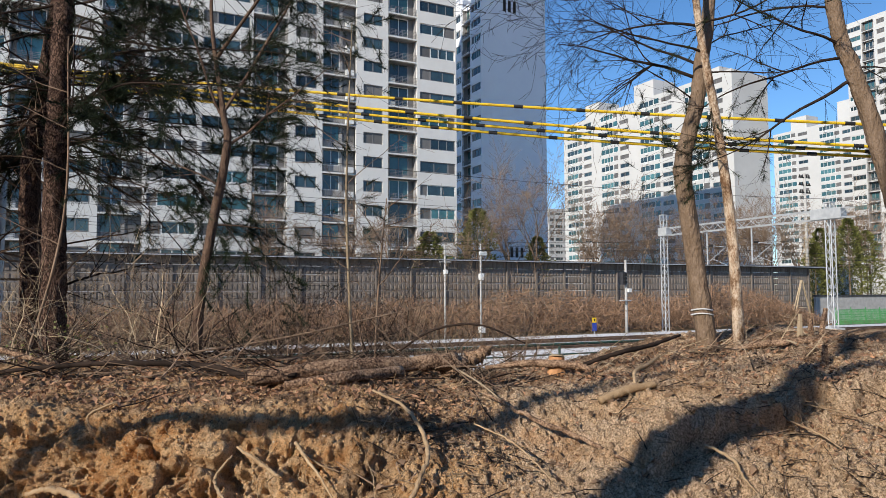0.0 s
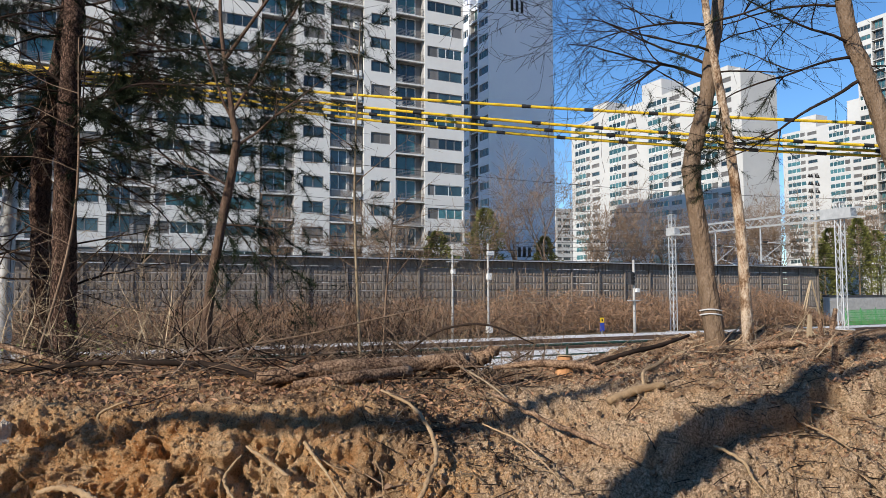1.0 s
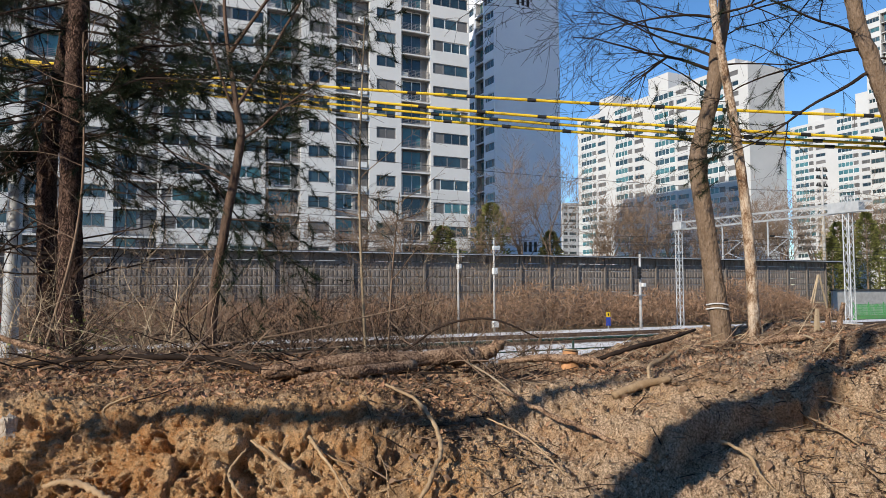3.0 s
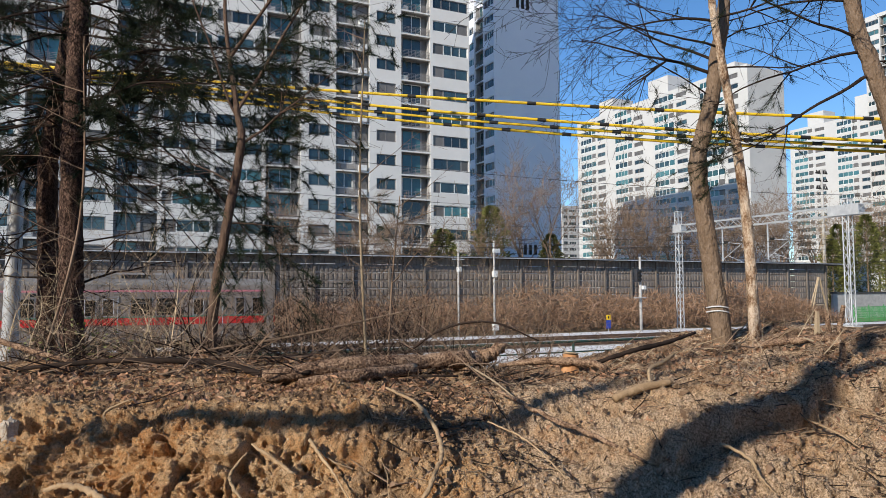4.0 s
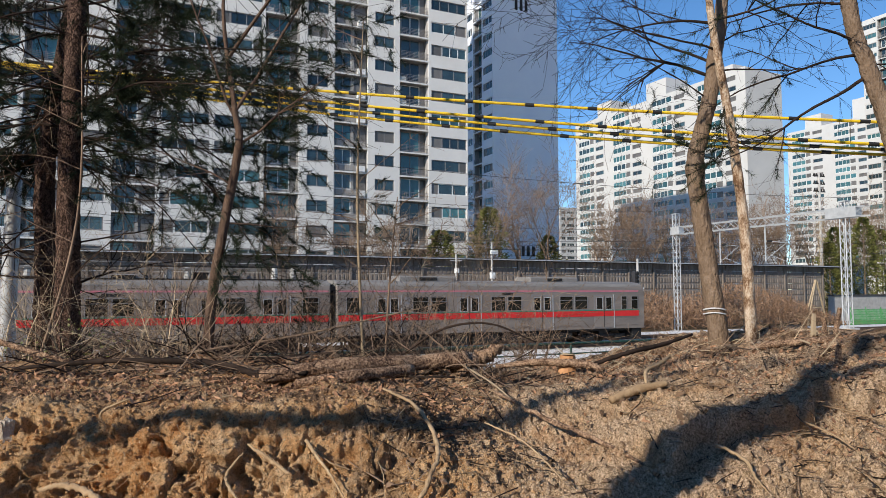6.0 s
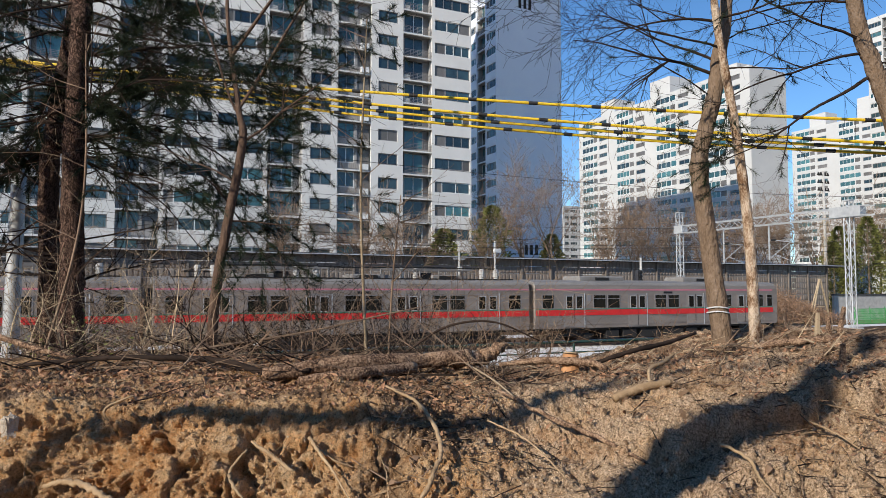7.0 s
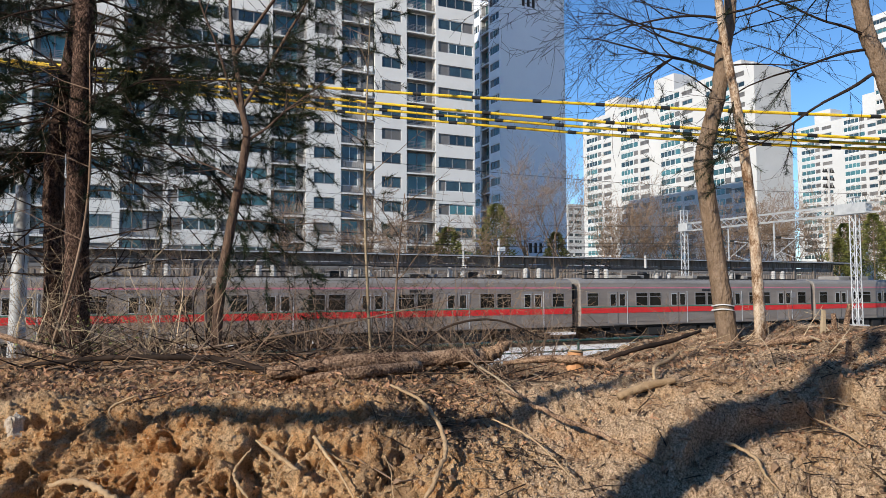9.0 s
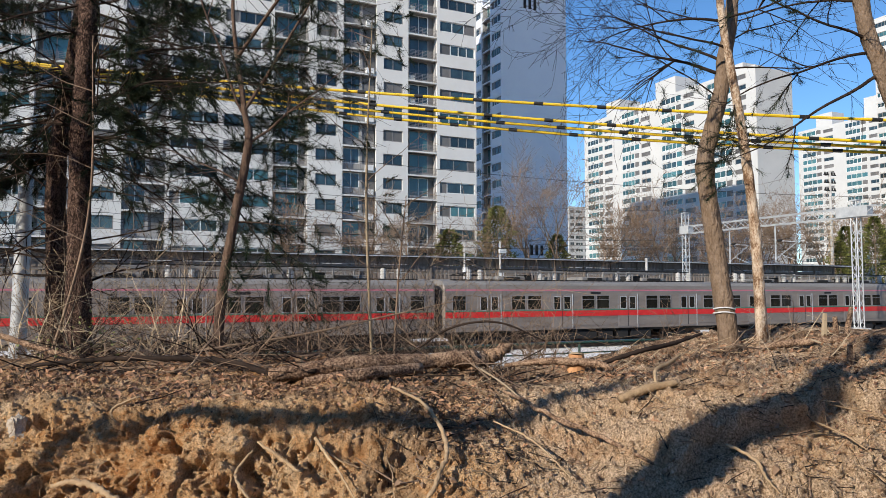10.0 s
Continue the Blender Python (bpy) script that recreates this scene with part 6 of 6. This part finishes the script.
wood("fallen_log", "decaying brown log lying on the bank top", "log", [(-1.35, 5.35, 0.96), (-0.72, 5.6, 1.02), (-0.12, 6.0, 1.01), (0.25, 6.15, 1.02)], [0.05, 0.07, 0.066, 0.075], M_DEADWOOD, 1, 12, 0.1)
wood("broken_root_end", "splintered root end of the fallen log", "log", [(0.18, 6.12, 0.98), (0.36, 6.2, 1.02), (0.5, 6.25, 1.09), (0.58, 6.3, 1.13)], [0.08, 0.075, 0.05, 0.015], M_DEADWOOD, 2, 9, 0.3)
wood("fallen_log", "thin grey log beside the larger one", "log", [(-1.0, 5.0, 0.96), (-0.62, 5.15, 1.0), (-0.2, 5.55, 1.0)], [0.035, 0.045, 0.04], M_DEADWOOD, 3, 10, 0.1)
wood("fallen_branch", "long dark crooked branch lying across the bank", "branch", [(-3.9, 6.2, 0.93), (-3.4, 6.0, 0.98), (-2.9, 5.9, 1.03), (-2.3, 5.8, 1.05), (-1.75, 5.7, 1.03), (-1.35, 5.5, 0.96), (-1.0, 5.4, 0.99)], [0.012, 0.018, 0.021, 0.024, 0.026, 0.026, 0.02], M_DARKTWIG, 4, 9, 0.12)
wood("fallen_branch", "dark branch stub beside the pines", "branch", [(-4.3, 6.4, 1.25), (-4.0, 6.4, 1.18), (-3.6, 6.3, 1.08), (-3.2, 6.2, 1.0)], [0.03, 0.028, 0.025, 0.02], M_DEADWOOD, 5, 8, 0.15)
wood("fallen_branch", "thin pale branch slanting through the brushwood", "branch", [(-2.3, 6.6, 1.05), (-1.4, 6.9, 1.18), (-0.6, 7.1, 1.35), (0.1, 7.3, 1.5)], [0.011, 0.01, 0.008, 0.004], M_TWIG, 6, 6, 0.1)
wood("fallen_branch", "arched dark branch over the log", "branch", [(-0.35, 6.8, 1.0), (0.05, 6.8, 1.25), (0.5, 6.8, 1.3), (0.95, 6.8, 1.12)], [0.012, 0.012, 0.01, 0.006], M_DARKTWIG, 7, 6, 0.1)
wood("fallen_branch", "dry pale stick leaning on the bank", "branch", [(0.2, 5.9, 1.0), (0.4, 5.4, 0.92), (0.55, 5.1, 0.82)], [0.009, 0.008, 0.005], M_STRAW, 8, 6)
wood("fallen_branch", "grey branch beside the stump", "branch", [(0.55, 6.7, 0.9), (0.95, 6.6, 0.95), (1.35, 6.5, 0.94), (1.5, 6.4, 0.9)], [0.02, 0.035, 0.04, 0.02], M_DEADWOOD, 9, 9, 0.12)
wood("fallen_branch", "dark forked branch on the mound", "branch", [(1.45, 6.6, 0.93), (1.85, 6.7, 1.04), (2.2, 6.9, 1.09), (2.6, 7.2, 1.17)], [0.02, 0.026, 0.022, 0.014], M_DARKTWIG, 10, 8, 0.15)
wood("fallen_branch", "dark half-buried branch on the mound", "branch", [(2.95, 6.9, 1.02), (3.3, 6.9, 1.09), (3.7, 6.8, 1.13), (4.2, 6.8, 1.16)], [0.03, 0.036, 0.034, 0.02], M_DEADWOOD, 11, 9, 0.15)
wood("fallen_branch", "short pale peeled log on the slope", "branch", [(1.24, 5.08, 0.83), (1.45, 5.12, 0.9), (1.66, 5.1, 0.95)], [0.032, 0.036, 0.022], M_ROOT, 12, 9, 0.1)
wood("forked_root", "bare forked root standing out of the slope", "root", [(1.52, 5.08, 0.84), (1.53, 5.2, 0.95), (1.57, 5.3, 1.02), (1.68, 5.35, 1.06), (1.78, 5.4, 1.12)], [0.014, 0.013, 0.015, 0.018, 0.012], M_ROOT, 13, 7, 0.15, "exposed roots")
ROOTS = [([(-0.36, 4.74, 0.96), (-0.14, 4.55, 0.87), (0.0, 4.2, 0.7), (-0.05, 3.95, 0.57), (-0.13, 3.82, 0.44)], [0.011, 0.014, 0.016, 0.016, 0.014]),
         ([(-1.08, 4.06, 0.74), (-0.94, 4.02, 0.66), (-0.82, 3.95, 0.6)], [0.008, 0.015, 0.01]),
         ([(-2.22, 4.0, 0.51), (-2.03, 3.96, 0.54), (-1.84, 3.88, 0.49), (-1.7, 3.84, 0.42)], [0.014, 0.022, 0.022, 0.018]),
         ([(-1.1, 4.03, 0.7), (-1.17, 3.97, 0.6), (-1.14, 3.93, 0.52), (-1.06, 3.9, 0.45)], [0.007, 0.011, 0.012, 0.006]),
         ([(-0.76, 4.12, 0.75), (-0.7, 4.08, 0.68), (-0.6, 4.0, 0.58), (-0.5, 3.9, 0.46)], [0.014, 0.011, 0.008, 0.005]),
         ([(-0.72, 4.14, 0.69), (-0.62, 4.1, 0.63), (-0.5, 4.05, 0.6)], [0.008, 0.007, 0.004]),
         ([(-1.9, 4.4, 0.95), (-2.05, 4.35, 0.88), (-2.0, 4.3, 0.8), (-1.88, 4.25, 0.74)], [0.008, 0.01, 0.008, 0.004]),
         ([(1.68, 4.28, 0.68), (1.8, 4.18, 0.62), (1.84, 4.1, 0.52), (1.9, 4.03, 0.44)], [0.012, 0.014, 0.01, 0.006]),
         ([(2.35, 4.6, 0.77), (2.5, 4.5, 0.7), (2.62, 4.4, 0.6), (2.7, 4.3, 0.5)], [0.007, 0.008, 0.007, 0.004]),
         ([(2.9, 5.05, 1.0), (3.05, 5.0, 0.95), (3.3, 5.0, 0.9)], [0.014, 0.02, 0.014]),
         ([(0.42, 5.2, 0.87), (0.7, 4.85, 0.76), (1.0, 4.6, 0.66), (1.25, 4.3, 0.56)], [0.014, 0.02, 0.02, 0.01]),
         ([(0.3, 4.6, 0.76), (0.5, 4.4, 0.7), (0.62, 4.2, 0.62), (0.7, 4.0, 0.55)], [0.006, 0.008, 0.006, 0.004]),
         ([(2.2, 5.0, 0.93), (2.5, 4.8, 0.86), (2.9, 4.65, 0.76), (3.1, 4.5, 0.62)], [0.006, 0.007, 0.006, 0.004])]
for k, (pts, rad) in enumerate(ROOTS):
    wood("exposed_root", "pale torn root sticking out of the cut clay", "root", pts, [q * 0.85 for q in rad], M_ROOT if k != 10 else M_DEADWOOD, 40 + k, 8, 0.12, "exposed roots", jit=0.25)


def stump(u, v, r, h, seed, lab):
    rng = random.Random(seed)
    z = soil(u, v)
    th = tagged(empty("tree_stump", vw(u, v, z - 0.05)), lab, "stump", "sawn stumps")
    sh = Shape()
    sh.tube([(0, 0, 0), (0, 0, h * 0.5), (0.01, 0, h)], [r * 1.35, r * 1.05, r], 12, wobble=0.06, rng=rng)
    sh.make("bark", M_CUTWOOD, th)
    sh = Shape()
    sh.tube([(0.01, 0, h), (0.012, 0.002, h + 0.012)], [r * 0.93, r * 0.9], 12)
    sh.make("cut_face", M_STRAW, th, "pale sawn cut face")


stump(1.21, 6.62, 0.075, 0.24, 1, "orange-brown freshly sawn tree stump")
stump(1.44, 6.7, 0.035, 0.14, 2, "small sawn stump beside a larger one")
for k, (u, v, h, lean) in enumerate([(3.95, 7.4, 0.3, 0.02), (4.06, 7.35, 0.26, -0.03), (4.22, 7.5, 0.36, 0.12), (3.1, 5.45, 0.2, 0.01)]):
    z = soil(u, v)
    th = tagged(empty("wooden_stake", vw(u, v, z - 0.04)), "short weathered wooden stake stuck in the soil", "stake", "wooden stakes")
    sh = Shape()
    sh.tube([(0, 0, 0), (lean * 0.5, 0, h * 0.5), (lean, 0, h)], [0.03, 0.03, 0.022], 6, wobble=0.1, rng=random.Random(k))
    sh.make("shaft", M_DEADWOOD if k != 0 else M_STRAW, th)

# white tape wound round the bent trunk's foot
sh = Shape()
for z in (1.36, 1.41):
    P = [vw(3.15, 8.0, z + 0.01 * math.sin(a * 2)) + Vector((math.cos(a), math.sin(a), 0)) * 0.118 for a in np.linspace(0, 2 * math.pi, 25)]
    sh.tube(P, [0.008] * 25, 5, cap=False)
tagged(sh.make("tree_tape", M_WFRAME), "white tape wound twice round a tree trunk", "tape")

# pale broken slab in the left face
th = tagged(empty("broken_slab", vw(-2.55, 4.2, 0.74), 20), "pale broken concrete lump in the cut soil", "rubble")
bm = boxes([(-0.04, 0.045, -0.05, 0.06, -0.05, 0.12)], 0.02)
bmesh.ops.subdivide_edges(bm, edges=bm.edges[:], cuts=2, use_grid_fill=True)
chip = random.Random(17)
for vtx in bm.verts:
    vtx.co += Vector((chip.gauss(0, 0.005), chip.gauss(0, 0.005), chip.gauss(0, 0.006)))
part("lump", bm, M_RUBBLE, th)

# a little ivy at the foot of the pine
th = tagged(empty("ivy", vw(-3.7, 7.15, soil(-3.7, 7.15))), "sparse yellow-green ivy leaves round a pine's foot", "ivy")
sh, rr = Shape(), random.Random(31)
for k in range(260):
    p = vw(rr.gauss(0.1, 0.28), rr.gauss(0, 0.12), abs(rr.gauss(0, 0.22)))
    a = Vector((rr.gauss(0, 1), rr.gauss(0, 1), rr.gauss(0, 1))).normalized() * rr.uniform(0.012, 0.026)
    b = a.cross(Vector((rr.gauss(0, 1), rr.gauss(0, 1), rr.gauss(0, 1)))).normalized() * a.length
    sh.quad(p - a, p - b * 0.7, p + a, p + b * 0.7)
sh.make("foliage", M_IVY, th)
sh = Shape()
for k in range(14):
    q = vw(rr.gauss(0.1, 0.25), rr.gauss(0, 0.1), 0)
    sh.tube([q, q + Vector((rr.gauss(0, 0.1), rr.gauss(0, 0.1), 0.25)), q + Vector((rr.gauss(0, 0.2), rr.gauss(0, 0.2), 0.5))], [0.004, 0.003, 0.002], 3, cap=False)
sh.make("vine", M_TWIG, th)


motions()
